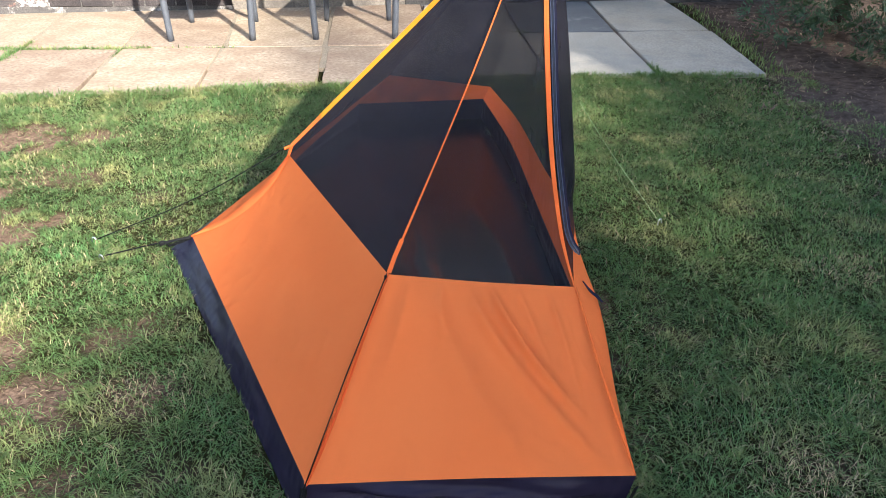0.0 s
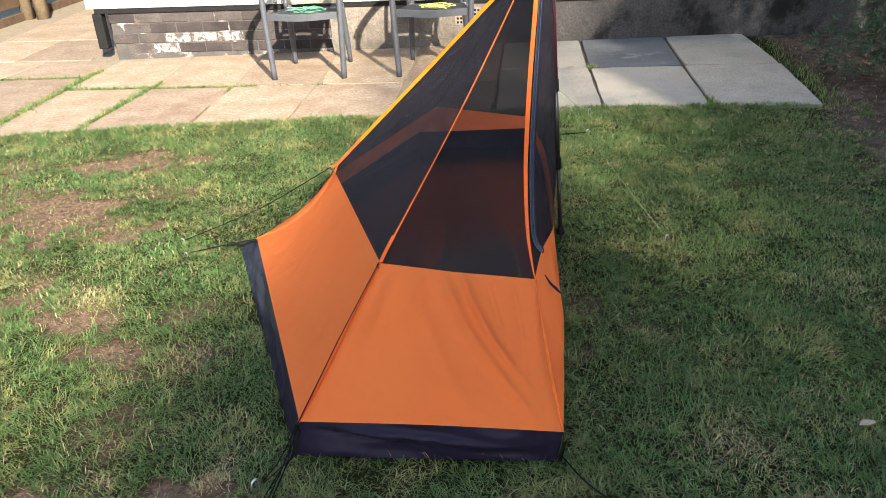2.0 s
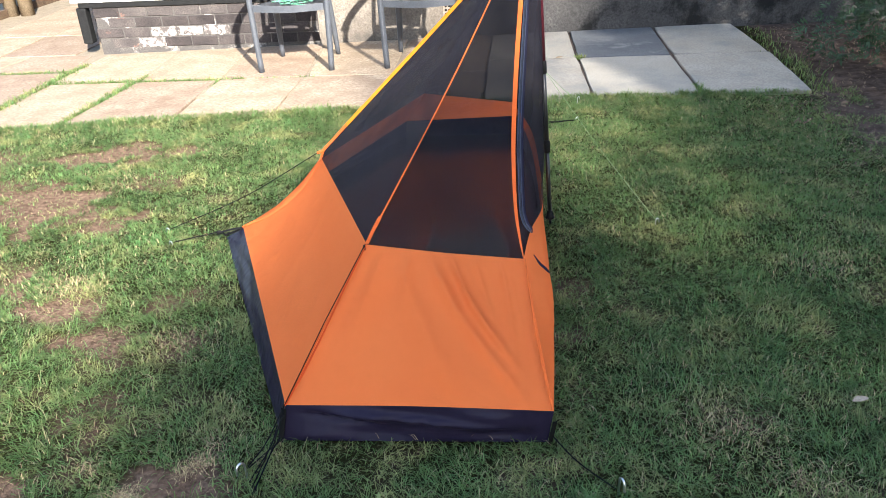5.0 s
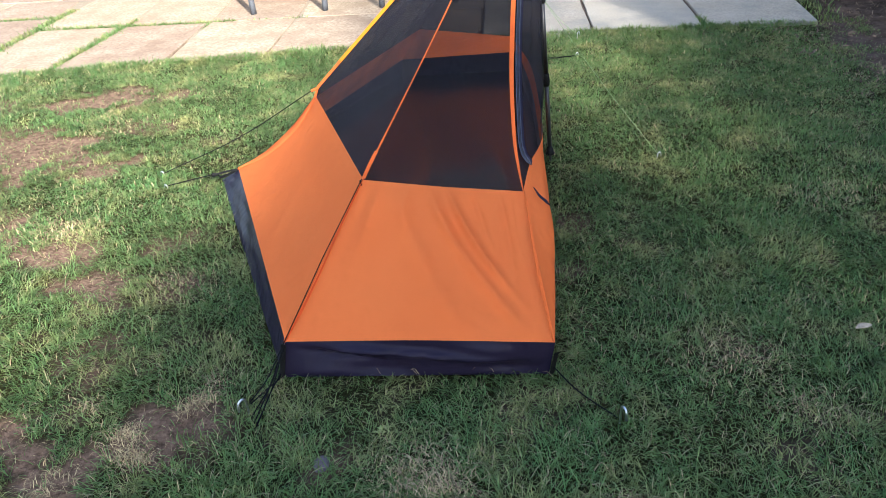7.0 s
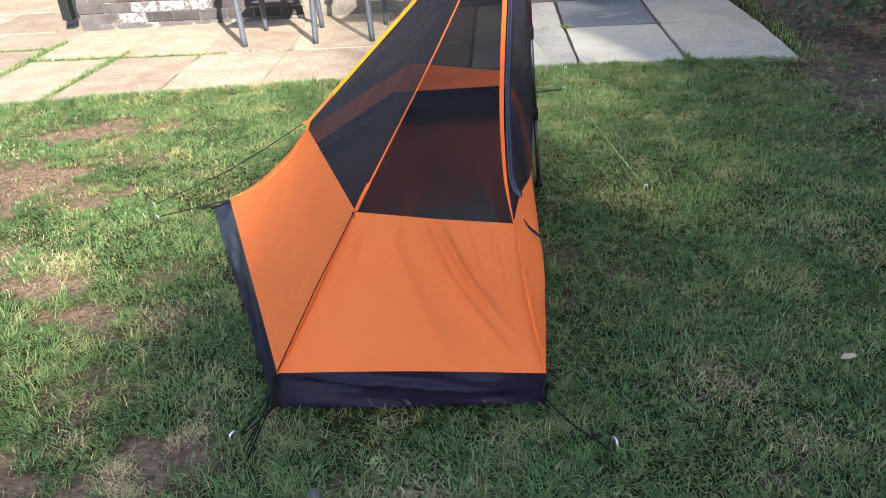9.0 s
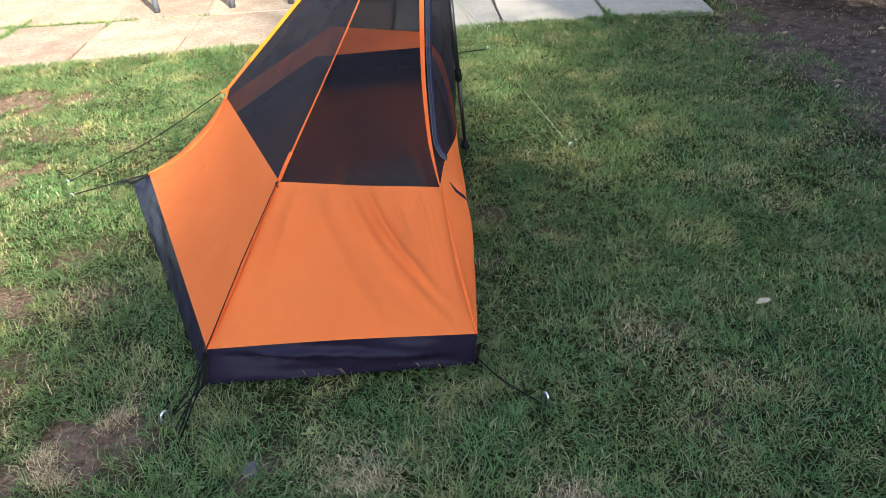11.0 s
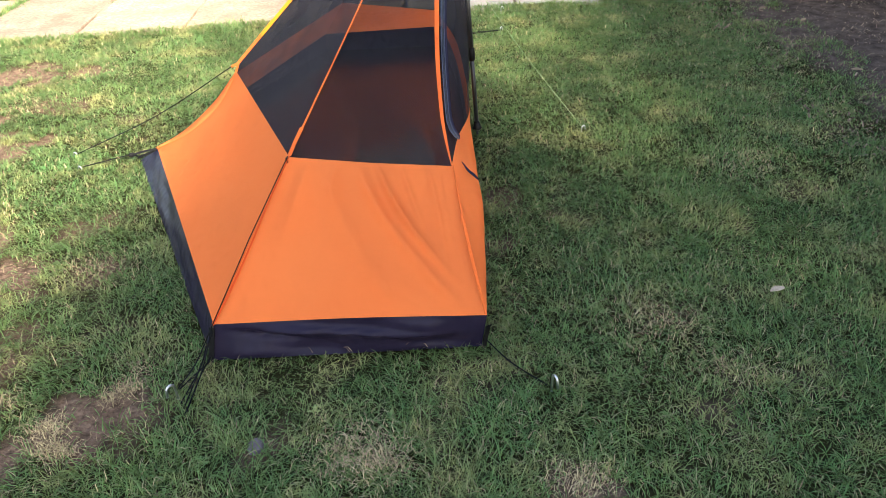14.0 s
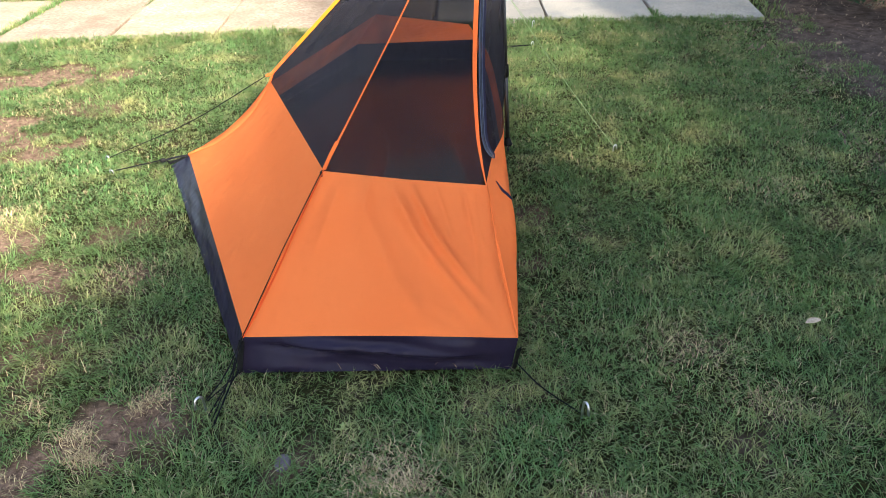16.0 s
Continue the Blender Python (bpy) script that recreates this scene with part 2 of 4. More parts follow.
M_LITTER = material("brown_litter", (0.15, 0.1, 0.065), (0.24, 0.17, 0.12), 6, 0.85, 0.0, 40, island_tint=0.6, spec=0.2)
M_STONE = material("grey_stone", (0.13, 0.11, 0.105), (0.2, 0.17, 0.165), 20, 0.85, 0.6, 90)
M_CLAY = material("pale_clay_vent", (0.24, 0.2, 0.16), (0.3, 0.25, 0.2), 18, 0.9, 0.5, 120)
M_GREEN_CORD = material("mint_cord", (0.07, 0.2, 0.12), (0.16, 0.36, 0.25), 30, 0.7, 0.4, 300)
M_LIME_CORD = material("lime_cord", (0.6, 0.72, 0.18), (0.5, 0.65, 0.14), 30, 0.7, 0.4, 300)
M_VOID = material("dark_hole", (0.01, 0.01, 0.01), (0.015, 0.013, 0.012), 20, 0.95, 0.0, 60)


# ---- mesh helpers ----
def mesh_of(name, bm, mats, smooth=False):
    me = bpy.data.meshes.new(name)
    bm.normal_update()
    bm.to_mesh(me)
    bm.free()
    for m in mats if isinstance(mats, (list, tuple)) else [mats]:
        me.materials.append(m)
    if smooth:
        me.polygons.foreach_set("use_smooth", [True] * len(me.polygons))
    return me


def part(name, bm, mat, parent, label="", smooth=False):
    ob = new(name, mesh_of(name, bm, mat, smooth))
    ob.parent = parent
    if label:
        ob["label"] = label
    return ob


def thing(name, label, category, at=(0, 0, 0), group="", kind=""):
    ob = new(name)
    ob.empty_display_size = 0.1
    ob.location = at
    return tagged(ob, label, category, group, kind)


def box(bm, lo, hi, bevel=0.0, m=None):
    lo, hi = Vector(lo), Vector(hi)
    r = bmesh.ops.create_cube(bm, size=1.0)
    bmesh.ops.scale(bm, vec=hi - lo, verts=r["verts"])
    bmesh.ops.translate(bm, vec=(lo + hi) / 2, verts=r["verts"])
    vs = r["verts"]
    if bevel:
        es = list({e for v in vs for e in v.link_edges})
        out = bmesh.ops.bevel(bm, geom=es, offset=bevel, segments=2, affect="EDGES", profile=0.5)
        vs = list({v for f in out["faces"] for v in f.verts} | {v for v in vs if v.is_valid})
    if m:
        bmesh.ops.transform(bm, matrix=m, verts=vs)
    return bm


def tube(bm, pts, radius, sides=8, cap=True):
    """A round tube through pts; radius is a number or one for each point."""
    pts = [Vector(p) for p in pts]
    rings = []
    for i, p in enumerate(pts):
        d = (pts[min(i + 1, len(pts) - 1)] - pts[max(i - 1, 0)]).normalized()
        a = d.cross(Vector((0, 0, 1)) if abs(d.z) < 0.95 else Vector((1, 0, 0))).normalized()
        b = d.cross(a)
        r = radius[i] if isinstance(radius, (list, tuple)) else radius
        rings.append([bm.verts.new(p + r * (math.cos(k * 2 * math.pi / sides) * a + math.sin(k * 2 * math.pi / sides) * b)) for k in range(sides)])
    for q, s in zip(rings, rings[1:]):
        for k in range(sides):
            bm.faces.new((q[k], q[(k + 1) % sides], s[(k + 1) % sides], s[k]))
    if cap:
        bm.faces.new(rings[0][::-1])
        bm.faces.new(rings[-1])
    return bm


def bez(*pts, n=16):
    """A smooth line through the points (Catmull-Rom)."""
    p = [Vector(q) for q in pts]
    p = [2 * p[0] - p[1]] + p + [2 * p[-1] - p[-2]]
    out = []
    for i in range(1, len(p) - 2):
        for k in range(n):
            t = k / n
            out.append(0.5 * (2 * p[i] + (p[i + 1] - p[i - 1]) * t + (2 * p[i - 1] - 5 * p[i] + 4 * p[i + 1] - p[i + 2]) * t * t + (3 * p[i] - p[i - 1] - 3 * p[i + 1] + p[i + 2]) * t ** 3))
    return out + [p[-2]]


def along(line, t):
    """The point at share t of a line of points."""
    f = t * (len(line) - 1)
    i = min(int(f), len(line) - 2)
    return line[i].lerp(line[i + 1], f - i)


def coons(bottom, top, left, right, nu, nv, push=None):
    """A cloth panel between four edges; push(u, v) moves it along its normal, fading to the edges."""
    bm = bmesh.new()
    c00, c10, c01, c11 = along(bottom, 0), along(bottom, 1), along(top, 0), along(top, 1)
    grid = []
    for j in range(nv + 1):
        v = j / nv
        row = []
        for i in range(nu + 1):
            u = i / nu
            p = (1 - v) * along(bottom, u) + v * along(top, u) + (1 - u) * along(left, v) + u * along(right, v)
            p -= (1 - u) * (1 - v) * c00 + u * (1 - v) * c10 + (1 - u) * v * c01 + u * v * c11
            row.append(p)
        grid.append(row)
    n0 = (c10 - c00).cross(c01 - c00)
    n0 = (n0 if n0.length > 1e-6 else (c10 - c00).cross(c11 - c00)).normalized()
    vs = []
    for j, row in enumerate(grid):
        for i, p in enumerate(row):
            u, v = i / nu, j / nv
            w = min(1.0, 5 * u, 5 * (1 - u), 5 * v, 5 * (1 - v))
            vs.append(bm.verts.new(p + n0 * (push(u, v) * w if push else 0)))
    k = nu + 1
    for j in range(nv):
        for i in range(nu):
            bm.faces.new((vs[j * k + i], vs[j * k + i + 1], vs[(j + 1) * k + i + 1], vs[(j + 1) * k + i]))
    return bm


def ribbon(bm, line, width, out, thick=0.0016, lift=0.003):
    """A flat woven band along a line; out: the way that it faces."""
    out = Vector(out).normalized()
    rows = []
    for i, p in enumerate(line):
        d = (line[min(i + 1, len(line) - 1)] - line[max(i - 1, 0)]).normalized()
        t = i / (len(line) - 1)
        w = width if isinstance(width, float) else float(np.interp(t, *width))
        s = d.cross(out).normalized() * w / 2
        o = s.cross(d).normalized()
        rows.append([bm.verts.new(q) for q in (p - s + o * lift, p + s + o * lift, p + s + o * (lift + thick), p - s + o * (lift + thick))])
    for a, b in zip(rows, rows[1:]):
        for k in range(4):
            bm.faces.new((a[k], a[(k + 1) % 4], b[(k + 1) % 4], b[k]))
    bm.faces.new(rows[0][::-1])
    bm.faces.new(rows[-1])
    return bm


def grid_noise(seed, cell):
    """Smooth noise of x and y in 0 to 1, with lumps of about that many metres."""
    table = np.random.RandomState(seed).rand(256, 256)

    def f(x, y):
        gx, gy = np.asarray(x) / cell + 100, np.asarray(y) / cell + 100
        ix, iy = np.floor(gx).astype(int), np.floor(gy).astype(int)
        fx, fy = gx - ix, gy - iy
        fx, fy = fx * fx * (3 - 2 * fx), fy * fy * (3 - 2 * fy)
        a = lambda i, j: table[i % 256, j % 256]  # noqa: E731
        return (a(ix, iy) * (1 - fx) + a(ix + 1, iy) * fx) * (1 - fy) + (a(ix, iy + 1) * (1 - fx) + a(ix + 1, iy + 1) * fx) * fy
    return f


N_BIG, N_MID, N_SMALL, N_DIR = grid_noise(3, 0.6), grid_noise(5, 0.17), grid_noise(7, 0.06), grid_noise(11, 0.25)


# ---- ground ----
def patio_edge(x):
    return np.interp(x, (-6.0, -2.45, -1.46, -0.5, 0.9, 1.85, 2.6), (2.2, 2.72, 2.89, 2.965, 3.09, 3.11, 3.08))


def wall_line(x):
    """The foot of the house wall, which stands askew to the lawn."""
    return 4.985 + 0.075 * (x - 0.3)


def bed_edge(y):
    """Where the lawn gives way to the soil of the border."""
    return 2.48 + 0.1 * np.sin(1.7 * y + 0.6) + 0.05 * np.sin(4.1 * y) + 0.045 * np.maximum(0, y - 1.2)


# bare and worn spots of the lawn: x, y, radius, how bare
SPOTS = [(-1.54, 1.5, 0.24, 1.0), (-1.25, 1.3, 0.12, 0.8), (-1.5, 2.31, 0.13, 1.0), (-1.13, 2.29, 0.1, 0.8), (-1.75, 2.17, 0.12, 0.8), (-0.75, 0.45, 0.09, 0.8), (-1.0, 0.67, 0.09, 0.8), (-1.27, 0.88, 0.14, 0.9), (-0.43, 0.45, 0.07, 0.5),
         (-1.03, 0.83, 0.1, 0.6), (-0.25, -0.18, 0.08, 1.0), (-0.34, -0.15, 0.05, 0.8), (-0.17, -0.03, 0.045, 0.9), (-0.2, -0.12, 0.05, 0.7), (-0.63, -0.25, 0.1, 1.0), (-0.43, -0.28, 0.06, 1.0), (-0.48, -0.36, 0.06, 0.8), (-0.52, -0.15, 0.05, 0.6),
         (-0.3, -0.26, 0.05, 0.7), (0.82, 0.22, 0.05, 0.55), (0.83, 0.5, 0.06, 0.6), (0.83, 0.8, 0.05, 0.5), (1.22, 0.1, 0.05, 0.25), (0.16, -0.3, 0.035, 0.9), (0.88, -0.47, 0.06, 0.7), (-0.58, 0.75, 0.08, 0.5),
         (-1.17, 1.86, 0.12, 0.5), (-1.9, 1.75, 0.2, 0.6), (-0.6, 0.1, 0.1, 0.5), (-2.2, 2.2, 0.18, 0.6), (0.2, -0.3, 0.04, 0.6)]
# heaps of dry cuttings: x, y, size, blades
HEAPS = [(-0.3, -0.29, 0.026, 260), (-0.34, -0.225, 0.028, 260), (-0.26, -0.3, 0.02, 90), (-0.19, -0.095, 0.022, 200), (-0.225, -0.135, 0.012, 60), (-0.18, -0.02, 0.02, 70), (-0.48, -0.12, 0.02, 60), (-0.46, -0.37, 0.03, 140), (0.4, -0.34, 0.06, 620), (0.46, -0.38, 0.04, 260),
         (0.88, -0.46, 0.04, 350), (1.18, 0.06, 0.07, 320), (1.75, 0.92, 0.09, 260), (1.31, -0.13, 0.05, 160), (-0.43, 0.45, 0.06, 220), (-1.03, 0.8, 0.07, 300), (-1.25, 1.75, 0.1, 120), (-1.35, 2.0, 0.1, 120)]


def bareness(x, y):
    b = np.zeros_like(x)
    for sx, sy, r, k in SPOTS:
        d = np.hypot((x - sx), (y - sy) * 1.25) / r + 1.7 * (N_MID(x, y) - 0.5) + 1.9 * (N_SMALL(x, y) - 0.5)
        b = np.maximum(b, k * np.clip(1.6 - d, 0, 1))
    return b


def make_ground():
    xs = np.concatenate([[-150, -40, -12], np.arange(-6, 6.01, 0.05), [12, 40, 150]])
    ys = np.concatenate([[-150, -40, -10], np.arange(-4, 9.01, 0.05), [14, 40, 150]])
    gx, gy = np.meshgrid(xs, ys)
    z = -0.014 + 0.010 * N_MID(gx, gy) + 0.006 * N_SMALL(gx, gy) - 0.008 * bareness(gx, gy)
    z = np.where(gx > bed_edge(gy), z + 0.014 * (N_MID(gx + 9, gy) - 0.5) + 0.008 * (N_SMALL(gx, gy) - 0.5), z)
    z = np.where(gy > patio_edge(gx), -0.03, z)
    nx, ny = len(xs), len(ys)
    verts = np.stack([gx, gy, z], -1).reshape(-1, 3)
    i = (np.arange(ny - 1)[:, None] * nx + np.arange(nx - 1)[None]).ravel()
    faces = np.stack([i, i + 1, i + nx + 1, i + nx], 1)
    me = bpy.data.meshes.new("ground")
    me.from_pydata(verts.tolist(), [], faces.tolist())
    me.materials.append(M_GROUND)
    vx, vy = verts[:, 0], verts[:, 1]
    for name, val in (("worn", np.clip(bareness(vx, vy) * 1.4, 0, 1)), ("bed", np.clip((vx - bed_edge(vy)) / 0.12 + 0.5 + 1.2 * (N_SMALL(vx, vy) - 0.5), 0, 1))):
        me.attributes.new(name, "FLOAT", "POINT").data.foreach_set("value", val.astype(np.float32))
    me.polygons.foreach_set("use_smooth", np.ones(len(faces), bool))
    return tagged(new("ground", me), "garden ground of thatch and dark soil under the lawn", "ground", kind="structure")


ground = make_ground()


def blades(name, x, y, z, length, width, lean, turn, mat, label, category, joints=2):
    """Many arching blades in one mesh: joints cross-sections above the root, the last of them the tip."""
    n = len(x)
    d = np.stack([np.cos(turn), np.sin(turn)], 1)
    s = np.stack([-d[:, 1], d[:, 0]], 1) * (width / 2)[:, None]
    rows = 2 * joints + 1
    v = np.zeros((n, rows, 3))
    out, up = np.zeros(n), np.zeros(n)
    for k in range(joints):
        root = np.stack([x, y], 1) + d * out[:, None]
        w = 1 - 0.25 * k / joints
        v[:, 2 * k, :2], v[:, 2 * k + 1, :2] = root - s * w, root + s * w
        v[:, 2 * k, 2] = v[:, 2 * k + 1, 2] = z + up
        a = lean * (0.62 + 0.76 * k / max(1, joints - 1))
        out, up = out + length / joints * np.sin(a), np.maximum(up + length / joints * np.cos(a), 0.5 * up)
    v[:, -1, :2], v[:, -1, 2] = np.stack([x, y], 1) + d * out[:, None], z + up
    me = bpy.data.meshes.new(name)
    me.vertices.add(rows * n)
    me.vertices.foreach_set("co", v.reshape(-1).astype(np.float32))
    shape = [i for k in range(joints - 1) for i in (2 * k, 2 * k + 1, 2 * k + 3, 2 * k + 2)] + [2 * joints - 2, 2 * joints - 1, 2 * joints]
    loops = ((rows * np.arange(n))[:, None] + shape).reshape(-1)
    me.loops.add(len(loops))
    me.loops.foreach_set("vertex_index", loops.astype(np.int32))
    me.polygons.add(joints * n)
    starts = ((len(shape) * np.arange(n))[:, None] + 4 * np.arange(joints)).reshape(-1)
    me.polygons.foreach_set("loop_start", starts.astype(np.int32))
    me.polygons.foreach_set("use_smooth", np.ones(joints * n, bool))
    me.update(calc_edges=True)
    me.materials.append(mat)
    return tagged(new(name, me), label, category, kind="stuff")


FOOT = [(0.0, 0.0), (0.707, 0.0), (0.752, 0.65), (0.76, 1.25), (0.752, 1.85), (0.70, 2.43), (0.08, 2.42), (-0.55, 1.222)]


def inside_foot(x, y, grow=0.0):
    ok = np.ones_like(x, bool)
    for (ax, ay), (bx, by) in zip(FOOT, FOOT[1:] + FOOT[:1]):
        ok &= ((bx - ax) * (y - ay) - (by - ay) * (x - ax)) / math.hypot(bx - ax, by - ay) > -grow
    return ok


def make_lawn():
    rng = np.random.RandomState(21)

    def spread(n, x0, x1, y0, y1):
        return rng.uniform(x0, x1, n), rng.uniform(y0, y1, n)

    def sown(zones):
        """Roots strewn evenly and in tufts; for a tuft's blades, the way that they fan out."""
        xs, ys, fans = [], [], []
        for box_, per_m2, share in zones:
            total = int(per_m2 * (box_[1] - box_[0]) * (box_[3] - box_[2]))
            x, y = spread(int(total * (1 - share)), *box_)
            m, per = int(total * share / 26), 26
            tx, ty = spread(m, *box_)
            az = rng.uniform(0, 2 * math.pi, m * per)
            rad = np.repeat(rng.uniform(0.006, 0.03, m), per) * np.sqrt(rng.rand(m * per))
            xs += [x, np.repeat(tx, per) + rad * np.cos(az)]
            ys += [y, np.repeat(ty, per) + rad * np.sin(az)]
            fans += [np.full(len(x), np.nan), az]
        x, y, fan = np.concatenate(xs), np.concatenate(ys), np.concatenate(fans)
        edge = np.clip((x - bed_edge(y) + 0.48 + 0.5 * (N_MID(x, y) - 0.5)) / 0.75, 0, 1)
        thick = 0.45 + 0.75 * N_SMALL(x, y) * (0.5 + 0.7 * N_MID(x, y))
        keep = (rng.rand(len(x)) < thick * (1 - np.clip(1.15 * bareness(x, y), 0, 0.95)) * (1 - 0.96 * edge)) & (y < patio_edge(x) + 0.03) & ~inside_foot(x, y)
        return x[keep], y[keep], fan[keep]

    def grown(name, zones, lo, hi, w0, w1, joints, label):
        x, y, fan = sown(zones)
        n = len(x)
        lush = N_MID(x + 3, y) * 0.6 + N_BIG(x, y + 5) * 0.6
        length = (lo + (hi - lo) * rng.rand(n) ** 1.4) * (0.65 + 0.75 * lush)
        near_edge = np.clip(1 - (patio_edge(x) - y) / 0.14, 0, 1)
        length *= 1 + 0.5 * near_edge
        lean = np.clip(rng.normal(1.2, 0.26, n), 0.3, 1.6) * (1 - 0.3 * near_edge)
        turn = 2 * math.pi * 1.3 * N_DIR(x, y) + rng.normal(0, 1.3, n)
        turn = np.where(np.isnan(fan), turn, np.nan_to_num(fan) + rng.normal(0, 0.7, n))
        blades(name, x, y, -0.012 + 0.006 * rng.rand(n), length, rng.uniform(w0, w1, n), lean, turn, M_GRASS, label, "grass", joints)

    grown("lawn", [((-1.5, 2.6, -0.8, 0.75), 42000, 0.4)], 0.018, 0.052, 0.0011, 0.0025, 3, "short green lawn, matted and uneven, worn in spots")
    grown("lawn", [((-2.1, 2.7, 0.75, 1.9), 46000, 0.35), ((-3.0, 2.75, 1.9, 3.2), 56000, 0.3)], 0.015, 0.038, 0.0015, 0.0032, 2, "short sunlit lawn with worn and yellowed spots")
    grown("lawn", [((-4.5, -1.5, -4.0, 0.75), 3000, 0.3), ((-1.5, 2.6, -4.0, -0.8), 3000, 0.3), ((-4.5, -2.1, 0.75, 1.9), 3000, 0.3), ((-4.5, -3.0, 1.9, 2.9), 3000, 0.3)], 0.03, 0.06, 0.004, 0.007, 2, "short shaded lawn towards the hedge")
    x, y = spread(150000, -2.6, 2.75, -1.0, 3.0)
    p = np.where(y > 0.9, 0.05, 0.06) + np.where(y > 0.9, 0.05, 0.2) * np.clip(bareness(x, y) * 1.3, 0, 1) * N_SMALL(x, y) + 0.16 * np.clip((x - bed_edge(y) + 0.8) / 0.5, 0, 1) * (x < bed_edge(y) - 0.1)
    p += 0.1 * (N_BIG(x + 7, y + 2) > 0.62)
    px, py, pp = [x], [y], [p]
    for sx, sy, r, m in HEAPS:
        px.append(rng.normal(sx, r, m)), py.append(rng.normal(sy, 0.75 * r, m))
        pp.append(np.ones(m))
    x, y, p = np.concatenate(px), np.concatenate(py), np.concatenate(pp)
    keep = (rng.rand(len(x)) < p) & (y < patio_edge(x) - 0.01) & ~inside_foot(x, y) & (x < bed_edge(y) - 0.05)
    x, y = x[keep], y[keep]
    n = len(x)
    blades("dry_grass", x, y, -0.004 + 0.03 * rng.rand(n), rng.uniform(0.012, 0.038, n), rng.uniform(0.0008, 0.0018, n) * (1 + 0.2 * np.clip(y, 0, 3)), rng.uniform(1.1, 1.45, n),
           rng.uniform(0, 6.28, n), M_STRAW, "dry straw-coloured grass lying in the lawn", "grass")


make_lawn()


def make_weeds():
    """Small broad-leaved rosettes among the grass."""
    rng = np.random.RandomState(12)
    cx, cy = np.concatenate([[0.47, 0.3, 0.95, 1.25], rng.uniform(-1.2, 2.2, 14)]), np.concatenate([[-0.24, -0.2, -0.33, -0.3], rng.uniform(-0.5, 2.2, 14)])
    ok = ~inside_foot(cx, cy, 0.05)
    x, y = np.repeat(cx[ok], 7), np.repeat(cy[ok], 7)
    n = len(x)
    blades("weeds", x + rng.normal(0, 0.006, n), y + rng.normal(0, 0.006, n), np.full(n, 0.004), rng.uniform(0.012, 0.026, n), rng.uniform(0.005, 0.009, n), rng.uniform(1.0, 1.45, n), rng.uniform(0, 6.28, n), M_GRASS, "small broad-leaved weeds in the lawn", "weeds")


make_weeds()


# ---- patio ----
patio = tagged(new("patio"), "paved patio of sandstone and concrete slabs along the house", "patio", kind="structure")
bm = bmesh.new()
box(bm, (-2.8, 3.35, -0.1), (0.497, 5.2, -0.005))
box(bm, (-6.0, 3.2, -0.1), (-2.8, 9.0, -0.005))
part("joint_bed", bm, M_BED, patio)
bm = bmesh.new()
box(bm, (0.5, 3.2, -0.1), (2.53, 5.2, -0.012))
part("joint_bed", bm, M_BORDER_SOIL, patio)


def slab(corners, mat, seed):
    """One worn slab with rounded, uneven edges, its top near the ground's level."""
    rng = random.Random(seed)
    bm = bmesh.new()
    cs = [Vector((x, y, 0)) for x, y in corners]
    mid = sum(cs, Vector()) / 4
    ring = []
    for a, b in zip(cs, cs[1:] + cs[:1]):
        for k in range(5):
            p = a.lerp(b, k / 5)
            p += (mid - p).normalized() * (rng.uniform(0.0, 0.008) + (0.012 if k == 0 else 0))
            ring.append(p)
    tilt = (rng.uniform(-0.004, 0.004), rng.uniform(-0.004, 0.004))
    lift = rng.uniform(-0.002, 0.004)

    def at(p, z, shrink):
        q = p + (mid - p).normalized() * shrink
        return bm.verts.new((q.x, q.y, z + lift + tilt[0] * (q.x - mid.x) + tilt[1] * (q.y - mid.y)))
    low, up, top = [[at(p, z, s) for p in ring] for z, s in ((-0.045, 0), (-0.003, 0), (0.001, 0.004))]
    n = len(ring)
    for a, b in ((low, up), (up, top)):
        for k in range(n):
            bm.faces.new((a[k], a[(k + 1) % n], b[(k + 1) % n], b[k]))
    bm.faces.new(top)
    part("slab", bm, mat, patio)


def slab_row(xs_front, xs_back, y_front, y_back, mats, gaps, seed):
    for i in range(len(xs_front) - 1):
        g = gaps[i % len(gaps)] / 2
        a, b, c, d = xs_front[i] + g, xs_front[i + 1] - g, xs_back[i + 1] - g, xs_back[i] + g
        slab([(a, y_front(a)), (b, y_front(b)), (c, y_back(c)), (d, y_back(d))], mats[i], seed + i)


MIDL = lambda x: 3.80  # noqa: E731
BACK = lambda x: float(wall_line(x)) - 0.012  # noqa: E731
S, G, D = M_SLAB, M_SLAB_GREY, M_SLAB_DARK
slab_row([-2.78, -2.14, -1.435, -0.815, -0.16, 0.5], [-2.75, -2.08, -1.44, -0.805, -0.155, 0.52], patio_edge, lambda x: MIDL(x) - 0.012, [S, S, S, S, S], [0.05, 0.035, 0.01, 0.008], 10)
slab_row([-2.75, -2.05, -1.43, -0.8, -0.15, 0.52], [-2.76, -2.11, -1.49, -0.88, -0.14, 0.55], lambda x: MIDL(x) + 0.012, BACK, [S, S, S, S, S], [0.03, 0.012, 0.008], 30)
slab_row([0.5, 1.19, 1.86, 2.52], [0.52, 1.19, 1.88, 2.585], patio_edge, lambda x: 4.11, [G, G, G], [0.012], 50)
slab_row([0.52, 1.19, 1.885, 2.585], [0.55, 1.205, 1.917, 2.59], lambda x: 4.125, BACK, [G, D, G], [0.014], 60)
slab_row([-5.4, -4.3, -3.55, -2.8], [-5.3, -4.25, -3.5, -2.78], lambda x: patio_edge(x) - 0.02, lambda x: 4.13, [S, S, S], [0.05], 70)
